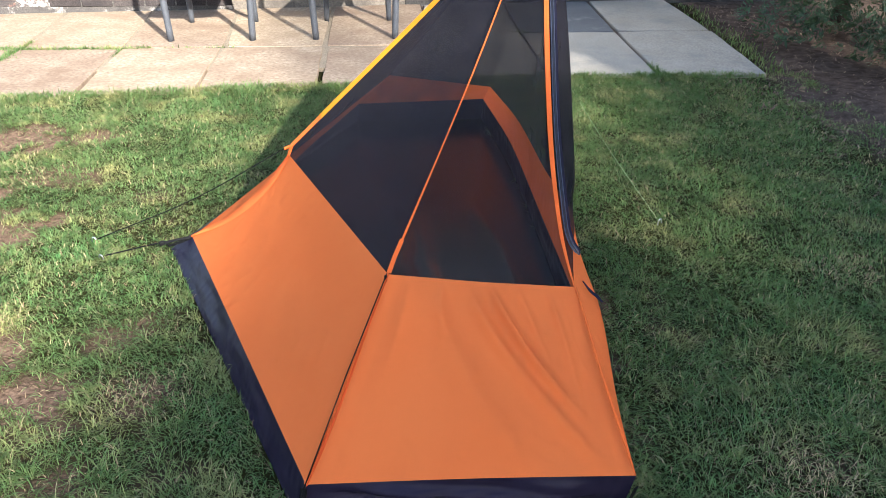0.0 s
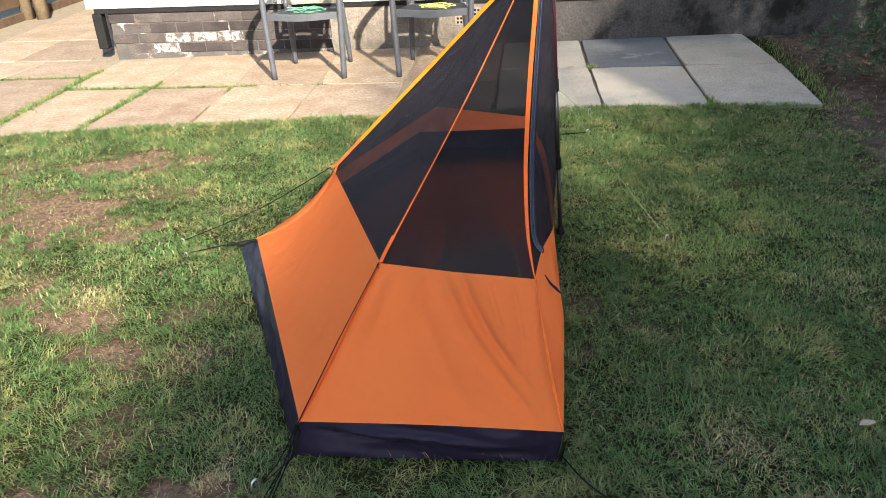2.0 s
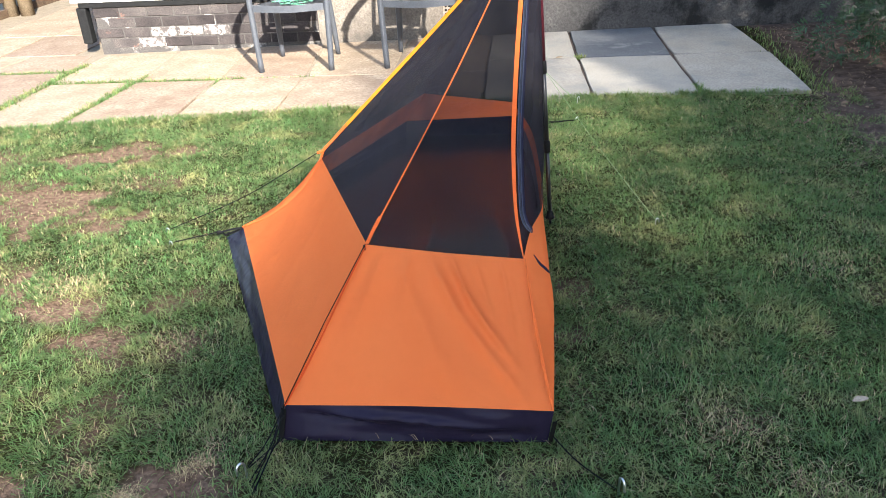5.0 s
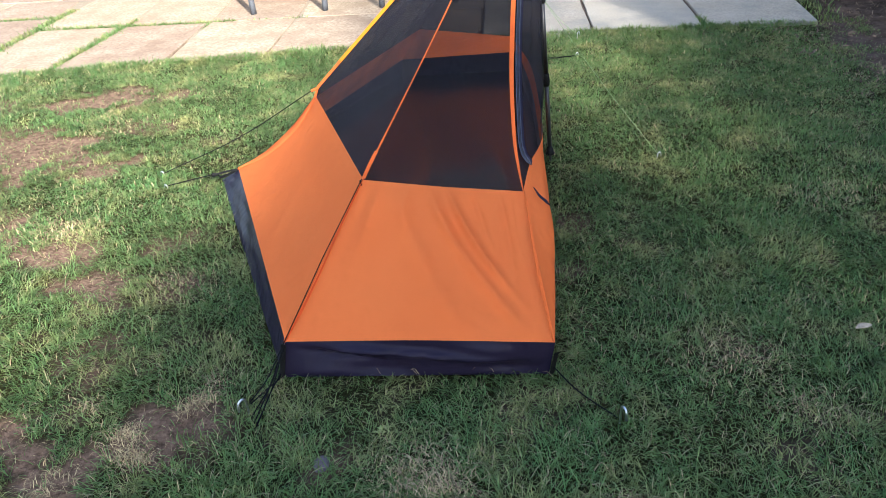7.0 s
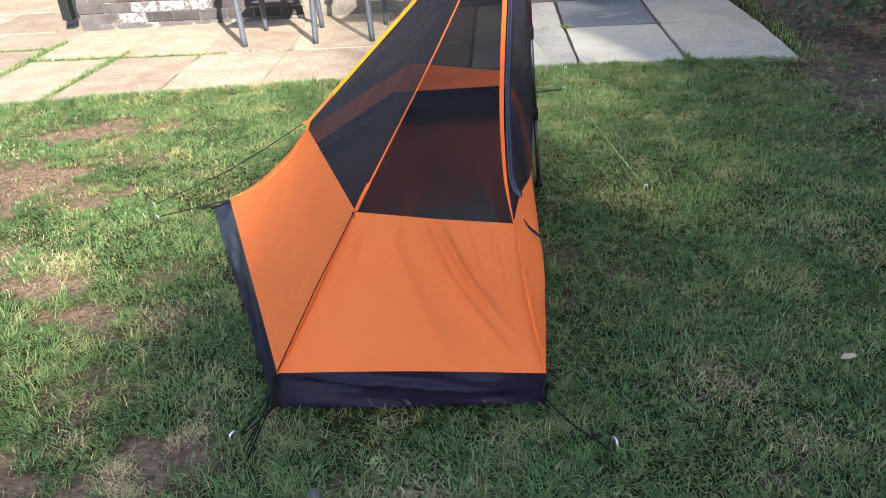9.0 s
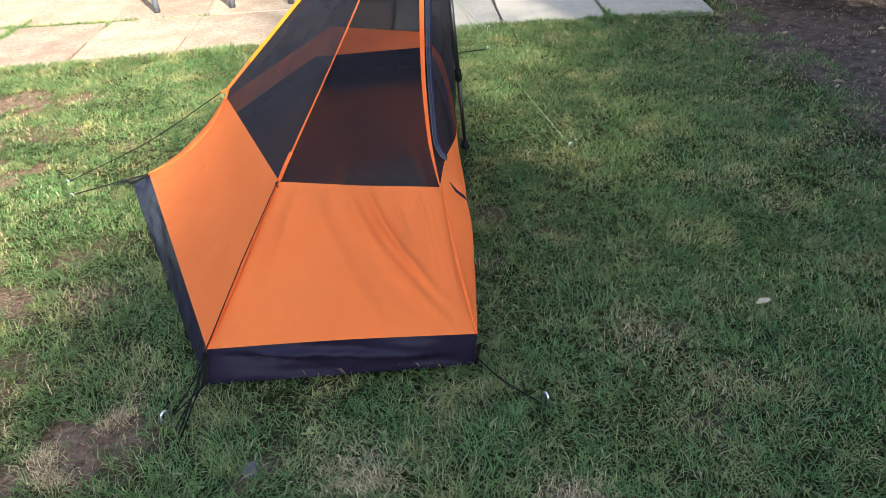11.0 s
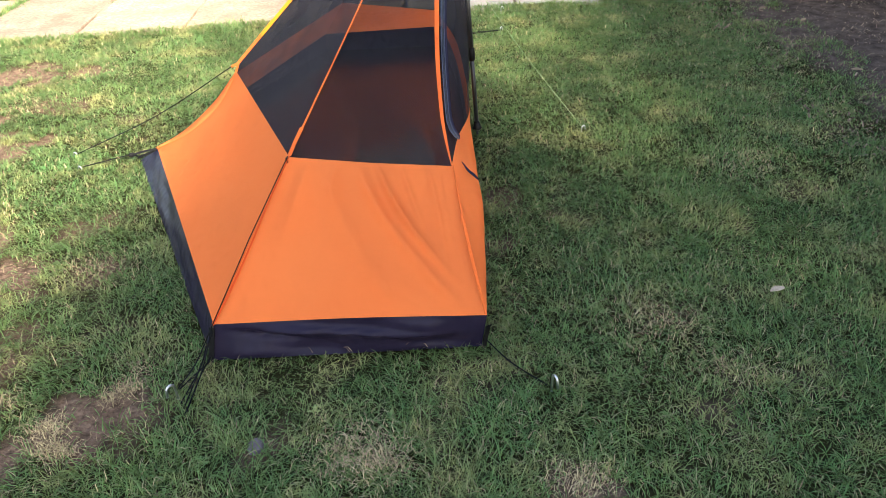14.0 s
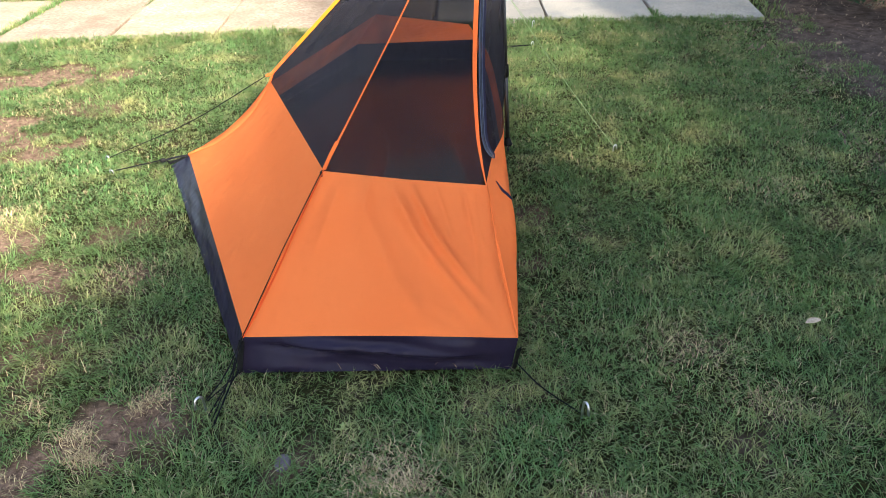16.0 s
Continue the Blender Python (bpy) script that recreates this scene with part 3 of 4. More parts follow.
slab_row([-5.3, -4.25, -3.48, -2.77], [-5.3, -4.3, -3.4, -2.84], lambda x: 4.18, lambda x: 4.72, [S, S, S], [0.03], 80)
for r, (ya, yb) in enumerate(((4.75, 5.6), (5.62, 6.5), (6.52, 7.4), (7.42, 8.3), (8.32, 9.0))):
    slab_row([-4.42, -3.72, -3.02], [-4.47, -3.75, -3.02], lambda x: ya, lambda x: yb, [S, S], [0.012], 90 + 5 * r)


def make_joint_grass():
    """Tufts that grow in the open joints of the paving."""
    rng = np.random.RandomState(5)
    lines = [((-2.14, 2.8), (-2.08, 3.78), 0.035, 1000), ((-2.08, 3.79), (-1.25, 3.79), 0.02, 650), ((-2.77, 2.72), (-2.75, 4.15), 0.045, 1400), ((-2.72, 3.81), (-2.1, 3.8), 0.02, 450),
             ((-2.76, 4.15), (-2.74, 4.4), 0.025, 200), ((-4.2, 4.14), (-2.78, 4.16), 0.025, 800), ((-2.06, 3.8), (-2.05, 3.97), 0.02, 120), ((1.86, 3.13), (1.87, 3.32), 0.02, 150),
             ((1.19, 4.08), (1.22, 4.15), 0.03, 140), ((-1.43, 3.6), (-1.44, 3.79), 0.008, 50), ((2.6, 3.15), (2.66, 4.1), 0.08, 240), ((2.66, 4.1), (2.72, 5.0), 0.08, 90), ((-1.2, 3.8), (-0.7, 3.8), 0.008, 60)]
    xs, ys = [], []
    for a, b, w, n in lines:
        n = int(1.6 * n)
        t, o = rng.rand(n), rng.normal(0, w * 0.62, n) * (0.5 + np.abs(np.sin(9 * rng.rand() + 5 * rng.rand(n).round(1))))
        d = np.array([b[0] - a[0], b[1] - a[1]])
        d /= np.hypot(*d)
        xs.append(a[0] + (b[0] - a[0]) * t - d[1] * o)
        ys.append(a[1] + (b[1] - a[1]) * t + d[0] * o)
    x, y = np.concatenate(xs), np.concatenate(ys)
    n = len(x)
    blades("joint_grass", x, y, np.full(n, -0.02), rng.uniform(0.03, 0.06, n), rng.uniform(0.003, 0.006, n), rng.uniform(0.3, 1.2, n), rng.uniform(0, 6.28, n), M_GRASS, "grass growing in the joints of the patio", "grass")


make_joint_grass()

# ---- house ----
house = tagged(new("house"), "house wall in white pebbledash over a brick and cement plinth", "house", kind="structure")
HOUSE = Matrix.Translation((0.3, 4.985, 0.0)) @ pose(0, 0, 0, 0, 0.8, 4.29) @ Matrix.Translation((-0.3, -4.968, 0.0))
house.matrix_world = HOUSE
bm = bmesh.new()
box(bm, (-2.96, 4.945, 0.385), (6.0, 5.2, 3.0), 0.006)
box(bm, (-2.96, 5.205, 0.385), (-2.7, 9.5, 3.0), 0.006)
part("wall", bm, M_RENDER, house, "white pebbledash render")
bm = bmesh.new()
box(bm, (-2.9, 4.955, 0.345), (6.0, 5.2, 0.382))
box(bm, (-2.9, 5.21, 0.0), (-2.7, 9.5, 0.382))
part("damp_course", bm, M_BITUMEN, house, "black bitumen strip under the render")
bm = bmesh.new()
box(bm, (0.42, 4.97, -0.12), (6.0, 5.2, 0.342), 0.004)
part("plinth", bm, M_PLINTH, house, "stained cement plinth, coloured darker for the shade on it")
bm = bmesh.new()
box(bm, (-0.92, 4.967, -0.12), (0.417, 5.2, 0.342), 0.004)
part("plinth", bm, M_CEMENT, house, "bare tan cement plinth")
bm = bmesh.new()
box(bm, (-2.79, 4.976, -0.12), (-0.923, 5.2, 0.342))
part("mortar", bm, M_MORTAR, house)
bm = bmesh.new()
box(bm, (-2.93, 4.955, 0.05), (-2.85, 5.05, 0.343), 0.01)
part("corner_post", bm, M_BITUMEN, house, "black corner pipe")

# Added white wall, out of view, that throws sunlight back onto tent and lawn.
bm = bmesh.new()
box(bm, (-4.75, -4.0, -0.1), (-4.5, 2.1, 3.0), 0.02)
tagged(new("wall_west", mesh_of("wall_west", bm, M_RENDER)), "unseen white rendered wall added to bounce sunlight onto the lawn", "wall", kind="structure")

# ---- fence by the side path ----
fence = thing("side_fence", "weathered timber fence with a pale round post", "fence", (-4.9, 7.5, 0))
for k in range(8):
    bm = bmesh.new()
    box(bm, (-0.02 - 0.006 * (k % 2), -1.7, 0.155 + 0.19 * k), (0.02 - 0.006 * (k % 2), 4.0, 0.352 + 0.19 * k), 0.004)
    part("board", bm, M_WOOD_DARK, fence)
for px, py, r in ((0.2, -0.6, 0.075), (0.03, -0.62, 0.07)):
    bm = bmesh.new()
    tube(bm, [(px, py, -0.02), (px, py, 0.6), (px, py, 1.3)], r, 12)
    part("post", bm, M_WOOD, fence, "pale round timber post", smooth=True)
bm = bmesh.new()
box(bm, (-0.03, -1.7, -0.02), (0.03, 4.0, 0.08), 0.004)
part("gravel_board", bm, M_WOOD_DARK, fence)

# ---- chairs ----
def garden_chair(at, turn):
    c = thing("garden_chair", "dark grey resin garden armchair with pale back on the patio", "chair", at, "garden chairs by the house")
    for sx in (-1, 1):
        bm = bmesh.new()
        leg = [(sx * 0.265, 0.0, 0), (sx * 0.277, 0.004, 0.33), (sx * 0.283, 0.012, 0.62), (sx * 0.281, 0.04, 0.7)]
        tube(bm, bez(*leg, n=5), [0.022] * 16, 8)
        bmesh.ops.scale(bm, vec=(1.0, 1.3, 1.0), verts=bm.verts)
        part("leg", bm, M_RESIN, c, smooth=True)
        bm = bmesh.new()
        tube(bm, bez((sx * 0.227, 0.5, 0), (sx * 0.218, 0.46, 0.24), (sx * 0.205, 0.4, 0.47), n=5), [0.018 + 0.0012 * k for k in range(11)], 8)
        part("leg", bm, M_RESIN, c, smooth=True)
        bm = bmesh.new()
        ribbon(bm, bez((sx * 0.281, 0.0, 0.703), (sx * 0.287, 0.15, 0.72), (sx * 0.275, 0.33, 0.715), (sx * 0.22, 0.46, 0.735), n=6), 0.055, (0, 0, 1), 0.022, 0.0)
        part("armrest", bm, M_RESIN, c)
        bm = bmesh.new()
        tube(bm, bez((sx * 0.215, 0.385, 0.46), (sx * 0.225, 0.44, 0.68), (sx * 0.2, 0.5, 0.9), n=6), 0.018, 8)
        part("back_post", bm, M_RESIN, c, smooth=True)
    front = bez((-0.262, 0.02, 0.478), (0, -0.025, 0.472), (0.262, 0.02, 0.478), n=8)
    back = bez((-0.2, 0.42, 0.452), (0, 0.44, 0.447), (0.2, 0.42, 0.452), n=8)
    seat = coons(front, back, [front[0], back[0]], [front[-1], back[-1]], 16, 10, lambda u, v: -0.012)
    bmesh.ops.solidify(seat, geom=seat.faces[:], thickness=0.012)
    part("seat", seat, M_RESIN, c, smooth=True)
    bm = bmesh.new()
    ribbon(bm, [p + Vector((0, 0, -0.02)) for p in front], 0.048, (0, -1, 0), 0.014, 0.0)
    part("front_rail", bm, M_RESIN, c)
    lo = bez((-0.185, 0.405, 0.475), (0, 0.43, 0.475), (0.185, 0.405, 0.475), n=6)
    hi = bez((-0.185, 0.5, 0.9), (0, 0.53, 0.93), (0.185, 0.5, 0.9), n=6)
    pan = coons(lo, hi, [lo[0], hi[0]], [lo[-1], hi[-1]], 12, 8)
    bmesh.ops.solidify(pan, geom=pan.faces[:], thickness=0.008)
    part("backrest", pan, M_PALE_RESIN, c, "pale back", smooth=True)
    c.rotation_euler.z = turn
    return c


garden_chair((-0.904, 3.972, 0.0), radians(0.5))
garden_chair((0.044, 3.977, 0.0), radians(-1.0))


def cord_heap(at, mat, label, seed):
    rng = random.Random(seed)
    bm = bmesh.new()
    pts = [Vector((rng.gauss(0, 0.075), rng.gauss(0, 0.045), 0.006 + 0.03 * rng.random())) for _ in range(26)]
    tube(bm, bez(*pts, n=6), 0.003, 5)
    ob = new("coiled_cord", mesh_of("coiled_cord", bm, mat, True))
    ob.location = at
    return tagged(ob, label, "cord")


cord_heap((-0.9, 4.1, 0.462), M_GREEN_CORD, "heap of mint green cord on the chair seat", 3)
cord_heap((0.07, 4.1, 0.462), M_LIME_CORD, "heap of lime cord on the chair seat", 8)

# ---- air brick and pipe ----
vent = thing("air_brick", "pale clay air brick with rows of holes in the plinth", "vent")
vent.matrix_world = HOUSE @ Matrix.Translation((0.25, 4.962, 0.24))
bm = bmesh.new()
box(bm, (-0.11, -0.006, -0.07), (0.11, 0.05, 0.07), 0.003)
face = part("face", bm, M_CLAY, vent)
hole = bmesh.new()
box(hole, (-0.009, -0.0085, -0.009), (0.009, -0.004, 0.009), 0.003)
hole_me = mesh_of("hole", hole, M_VOID)
for i in range(7):
    for j in range(4):
        o = new("hole", hole_me)
        o.parent = face
        o.location = (-0.087 + 0.029 * i, 0, -0.048 + 0.032 * j)
bm = bmesh.new()
tube(bm, bez((3.05, 4.93, 1.5), (3.05, 4.93, 0.42), (3.04, 4.935, 0.34), (3.012, 4.95, 0.2), n=6), 0.016, 8)
waste_pipe = tagged(new("waste_pipe", mesh_of("waste_pipe", bm, M_PLINTH, True)), "thin grey pipe running down the house wall", "pipe")
waste_pipe.matrix_world = HOUSE

# ---- tent ----
V = Vector
FLb, FRb, LSb, BLb, BRb = V((0, 0, 0.004)), V((0.707, 0.0, 0.004)), V((-0.55, 1.222, 0.0)), V((0.08, 2.42, 0.004)), V((0.70, 2.43, 0.004))
FLt, FRt, LSt, BLt, BRt = V((0.018, 0.024, 0.105)), V((0.72, -0.012, 0.118)), V((-0.462, 1.2, 0.056)), V((0.095, 2.39, 0.105)), V((0.705, 2.42, 0.11))
N1, N2, LP, F1, F2 = V((0.205, 0.402, 0.384)), V((0.657, 0.391, 0.337)), V((-0.111, 1.252, 0.33)), V((0.24, 1.99, 0.37)), V((0.66, 1.91, 0.34))
LP2 = V((-0.098, 1.262, 0.362))
PL, PM, PR, PF = V((0.676, 1.245, 1.125)), V((0.687, 1.225, 1.122)), V((0.742, 1.26, 1.12)), V((0.69, 1.275, 1.125))

rb = bez(FRb, (0.735, 0.3, 0.004), (0.75, 0.7, 0.004), (0.757, 1.25, 0.004), (0.75, 1.85, 0.004), BRb)
rt = bez(FRt, (0.742, 0.3, 0.125), (0.752, 0.7, 0.11), (0.757, 1.25, 0.1), (0.75, 1.85, 0.11), BRt)
ro = bez(N2, (0.682, 0.52, 0.362), (0.732, 0.74, 0.352), (0.748, 1.2, 0.29), (0.735, 1.65, 0.29), F2)
seam_nl = bez(N1, N1.lerp(PL, 0.5) + V((0.011, 0.003, -0.004)), PL)
seam_nr = bez(N2, *(N2.lerp(PM, k) + V((dx, 0.0, -0.007)) for k, dx in ((0.07, -0.0135), (0.15, -0.025), (0.3, -0.0325), (0.45, -0.03), (0.62, -0.0225), (0.82, -0.01))), PM)
ridge_l = [LP2, LP2.lerp(PL, 0.5) + V((0, 0, -0.004)), PL]
edge_ls = bez(LSt, LSt.lerp(LP, 0.35) + V((0.01, -0.005, -0.03)), LSt.lerp(LP, 0.72) + V((0.008, 0, -0.032)), LP)
seam_fl, seam_fr = [F1, PF], [F2, PR.lerp(PF, 0.4)]


def wave(a, b, c, seed):
    r = random.Random(seed)
    p = [r.uniform(0, 6.28) for _ in range(4)]
    return lambda u, v: a * (math.sin(b * u + 2.2 * v + p[0]) * math.sin(c * v + p[1]) + 0.5 * math.sin(2.3 * b * u - 3 * v + p[2]) * math.sin(1.7 * c * v + p[3]))


def front_push(u, v):
    """Long folds that run from the mesh corner down to the ground corner."""
    s = 0.008 * math.sin(3 * u + 2 * v)
    for u0, k, w, a, lo in ((0.53, 0.48, 0.02, 0.02, 0.08), (0.85, 0.05, 0.015, 0.010, 0.2), (0.42, 0.5, 0.028, 0.014, -0.2), (0.3, 0.1, 0.024, 0.010, 0.5), (0.67, 0.3, 0.014, 0.009, 0.5), (0.12, 0.03, 0.03, 0.010, 0.3), (0.2, 0.5, 0.04, 0.008, -0.3)):
        d = abs(u - u0 - k * (1 - v) + 0.012 * math.sin(5 * v + 9 * u0))
        s += 1.45 * a * math.exp(-(d / (1.3 * w)) ** 1.6) * max(0.0, min(1.0, 2.5 * (v - lo)))
    s += 0.007 * math.exp(-abs(u - 0.935 - 0.02 * math.sin(6 * v)) / 0.012) - 0.006 * math.exp(-((u - 0.06) / 0.03) ** 2)
    return s


def tub_push(u, v):
    """Slack of the front tub wall: two long drag folds and small waves."""
    s = 0.004 * math.sin(11 * u + 3 * v) * math.sin(5 * v + 1)
    s -= 0.013 * math.exp(-abs(v - 0.85 + 1.1 * u) / 0.09) * math.exp(-((u - 0.2) / 0.16) ** 2)
    s += 0.011 * math.exp(-abs(v - 0.62 - 0.12 * math.sin(6 * u)) / 0.1) * math.exp(-((u - 0.55) / 0.3) ** 2)
    s *= 3.0
    return s - 0.012 * math.exp(-abs(v - 0.3 - 0.1 * math.sin(5 * u + 1)) / 0.1) * math.exp(-((u - 0.75) / 0.25) ** 2)


def net_push(u, v):
    """Slack netting: a few soft folds that run down to its lower edge."""
    s = 0.005 * math.sin(5 * u + 2 * v) * math.sin(4 * v + 1)
    for u0, k, w, a, top in ((0.1, 0.5, 0.03, 0.012, 0.3), (0.22, 0.55, 0.028, 0.014, 0.34), (0.36, 0.5, 0.03, 0.015, 0.38), (0.56, 0.35, 0.015, 0.010, 0.36), (0.68, 0.3, 0.02, 0.006, 0.6)):
        d = u - u0 - k * (0.3 - v)
        s += 1.5 * a * (math.exp(-(d / w) ** 2) - 0.6 * math.exp(-((d - 1.5 * w) / w) ** 2)) * max(0.0, 1 - v / top) ** 0.7
    return s


tent = thing("tent", "orange inner tent with black netting and navy tub floor, on lawn", "tent")
front_edge = bez(FLt, FLt.lerp(FRt, 0.5) + V((0, -0.004, 0.009)), FRt)
part("front_panel", coons(front_edge, [N1, N1.lerp(N2, 0.5) + V((0, 0, -0.004)), N2], [FLt, N1], [FRt, N2], 144, 60, front_push), M_ORANGE, tent, "taut orange nylon with long folds", True)
part("side_panel", coons([LSt, FLt], [LP, N1], edge_ls, [FLt, N1], 60, 36, lambda u, v: 0.004 * math.sin(5 * u + 2 * v) * math.sin(4 * v) + 0.004 * math.exp(-abs(u - 0.62 + 0.25 * v) / 0.03) * math.sin(math.pi * v) + 0.003 * math.exp(-abs(u - 0.35 + 0.1 * v) / 0.02) * v), M_ORANGE, tent, "orange nylon", True)
part("side_panel", coons([BLt, LSt], [F1, LP], [BLt, F1], edge_ls, 30, 18, wave(0.005, 5, 4, 3)), M_ORANGE, tent, "orange nylon", True)
part("end_panel", coons([BRt, BLt], [F2, F1], [BRt, F2], [BLt, F1], 30, 18, wave(0.006, 5, 4, 4)), M_ORANGE, tent, "orange nylon", True)
part("door_panel", coons(rt, ro, [FRt, N2], [BRt, F2], 60, 16, lambda u, v: 0.034 * math.exp(-((u - 0.17) / 0.1) ** 2) * math.sin(math.pi * v) + 0.004 * math.sin(19 * u + 3 * v)), M_ORANGE, tent, "orange nylon sill of the door", True)
for a0, a1, b0, b1, sd in ((FLb, FRb, FLt, FRt, 6), (LSb, FLb, LSt, FLt, 7), (BLb, LSb, BLt, LSt, 8), (BRb, BLb, BRt, BLt, 9)):
    part("tub_wall", coons([a0, a1], front_edge if sd == 6 else [b0, b1], [a0, b0], [a1, b1], 90, 14, tub_push if sd == 6 else wave(0.0025, 13, 5, sd)), M_NAVY, tent, "navy coated nylon", True)
part("tub_wall", coons(rb, rt, [FRb, FRt], [BRb, BRt], 60, 8, wave(0.005, 15, 4, 10)), M_NAVY, tent, "navy coated nylon", True)
part("netting_panel", coons([N1, N1.lerp(N2, 0.5) + V((0, 0, -0.004)), N2], [PL, PM], seam_nl, seam_nr, 80, 50, net_push), M_NET_FRONT, tent, "black netting", True)
part("netting_panel", coons([LP, N1], [PL, PL + V((0.001, 0, 0))], [LP, LP2] + ridge_l[1:], seam_nl, 24, 24, wave(0.006, 5, 4, 12)), M_NET, tent, "black netting", True)
part("netting_panel", coons([F1, LP], [PF, PL], seam_fl, [LP, LP2] + ridge_l[1:], 24, 24, wave(0.006, 5, 4, 13)), M_NET_BACK, tent, "black netting", True)
part("netting_panel", coons([F2, F1], [PR.lerp(PF, 0.4), PF], seam_fr, seam_fl, 20, 20, wave(0.006, 5, 4, 14)), M_NET_BACK, tent, "black netting", True)
door_net = part("door_netting", coons(ro, [PM, PR, PR.lerp(PF, 0.4)], seam_nr, seam_fr, 40, 24, lambda u, v: 0.03 * math.exp(-((u - 0.32) / 0.22) ** 2) * math.sin(math.pi * v) + 0.004 * math.sin(17 * u + 3 * v)), M_NET, tent, "black netting door", True)

# floor of the tub, with slack folds
fl = [FLb, FLb.lerp(LSb, 0.5), LSb, LSb.lerp(BLb, 0.5), BLb]
fold = lambda u, v: 0.006 + 0.034 * max(0.0, math.sin(27 * v + 8 * u + 1.5 * math.sin(9 * u))) ** 2 * max(0.0, math.sin(4.2 * u + 0.2)) + 0.006 * math.sin(9 * u) * math.sin(14 * v)  # noqa: E731
part("floor", coons(fl, rb, [FLb, FRb], [BLb, BRb], 70, 50, lambda u, v: -abs(fold(u, v))), M_FLOOR, tent, "navy floor with slack folds", True)

# seams, tapes and zip
def tape(name, line, width, out, mat, label, lift=0.003, parent=None):
    bm = bmesh.new()
    fine = [along(line, k / 40) for k in range(41)]
    ribbon(bm, fine, width, out, 0.0016, lift)
    return part(name, bm, mat, parent or tent, label)


tape("seam_tape", [along(ridge_l, 0.135 * k / 5) for k in range(6)], 0.014, (-0.55, -0.6, 0.5), M_ORANGE_TAPE, "orange seam tape")
ridge_tape = tape("ridge_tape", [along(ridge_l, 0.13 + 0.87 * k / 20) for k in range(21)], 0.0165, (-0.55, -0.6, 0.5), M_YELLOW_TAPE, "amber ridge tape")
tape("seam_tape", seam_nl, ((0, 0.1, 0.3, 1), (0.004, 0.0055, 0.0036, 0.003)), (-0.3, -0.85, 0.4), M_ORANGE_TAPE, "orange seam tape")
tape("seam_tape", seam_nr, ((0, 0.12, 0.25, 0.5, 1), (0.003, 0.0065, 0.0095, 0.0135, 0.015)), (0.1, -0.95, 0.3), M_ORANGE_TAPE, "orange seam tape")
tape("seam_tape", [LP, LP2], 0.012, (-0.6, -0.6, 0.3), M_ORANGE_TAPE, "orange seam tape")
tape("seam_tape", edge_ls, 0.009, (-0.6, -0.3, 0.6), M_ORANGE_TAPE, "orange seam tape")
tape("seam_tape", [FLt, N1], 0.005, (-0.5, -0.75, 0.4), M_ORANGE_TAPE, "orange seam tape")
# Narrow redder strip along the left front seam.
tape("binding", [FLt.lerp(N1, k / 8) + V((0.006 * math.sin(math.pi * min(1, 1.3 * k / 8 + 0.1)), -0.006, 0.001)) for k in range(9)], ((0, 0.15, 0.5, 0.85, 1), (0.002, 0.0055, 0.0045, 0.004, 0.002)), (0.05, -0.75, 0.6), M_RED_STRIP, "deep orange strip beside the seam", 0.0045)
# Redder strip that puts the shading of the door corner into colour.
tape("binding", bez(FRt + V((-0.006, -0.002, 0.003)), FRt.lerp(N2, 0.5) + V((-0.008, -0.008, 0.008)), N2 + V((0.002, -0.004, 0.0))), ((0, 0.3, 0.8, 1), (0.003, 0.007, 0.006, 0.002)), (0.3, -0.8, 0.4), M_ORANGE_TAPE, "orange strip coloured for the shading at the door corner", 0.004)
tape("seam_tape", seam_fl, 0.011, (-0.3, 0.85, 0.4), M_ORANGE_TAPE, "orange seam tape")
hem = []
for k in range(25):
    t = k / 24
    p, g = along(edge_ls, t), math.sin(math.pi * min(1, t * 0.62 + 0.38 * t * t)) ** 0.7
    hem.append([p + V((-0.002, -0.004, 0.006)), p + V((-0.004 - 0.004 * g, -0.012 * g, 0.010 * g)), p + V((0.01, -0.034, -0.004)) * g + V((-0.001, -0.004, 0.004))])
bm = bmesh.new()
rows = [[bm.verts.new(q) for q in r] for r in hem]
for a, b in zip(rows, rows[1:]):
    for k in range(2):
        bm.faces.new((a[k], b[k], b[k + 1], a[k + 1]))
part("hem", bm, M_ORANGE, tent, "folded orange hem", True)
tape("guy_tab", [N1 + V((0.003, -0.002, 0.002)), along(seam_nl, 0.04), along(seam_nl, 0.075)], 0.011, (-0.3, -0.85, 0.4), M_ORANGE_TAPE, "orange tab at the end of the seam", 0.006)
zip_line = bez(*(along(seam_nr, k) + V((dx, dy, 0)) for k, dx, dy in ((0.135, 0.036, 0.02), (0.17, 0.0275, 0.012), (0.22, 0.0185, 0.008), (0.3, 0.0155, 0.006), (0.5, 0.0165, 0.006), (0.75, 0.0165, 0.006))), PM + V((0.014, 0.006, 0)), n=10)
for k, w, m in ((-0.0045, 0.0032, M_ZIP), (0.0, 0.0034, M_POLE), (0.0045, 0.0032, M_ZIP), (0.0095, 0.005, M_NAVY)):
    tape("zip", [p + V((k, 0.2 * k, 0)) * min(1.0, 0.15 + 6 * i / len(zip_line)) for i, p in enumerate(zip_line)], ((0, 0.05, 0.12, 1), (0.001, 0.4 * w, w, w)), (0.35, -0.9, 0.25), m, "slate zip along the door", 0.003, door_net)
tape("zip", bez((0.686, 0.43, 0.324), (0.701, 0.41, 0.309), (0.716, 0.397, 0.301), (0.73, 0.39, 0.288)), ((0, 0.35, 0.75, 1), (0.002, 0.007, 0.008, 0.003)), (0.6, -0.75, 0.3), M_NAVY, "slate zip along the door", 0.006)


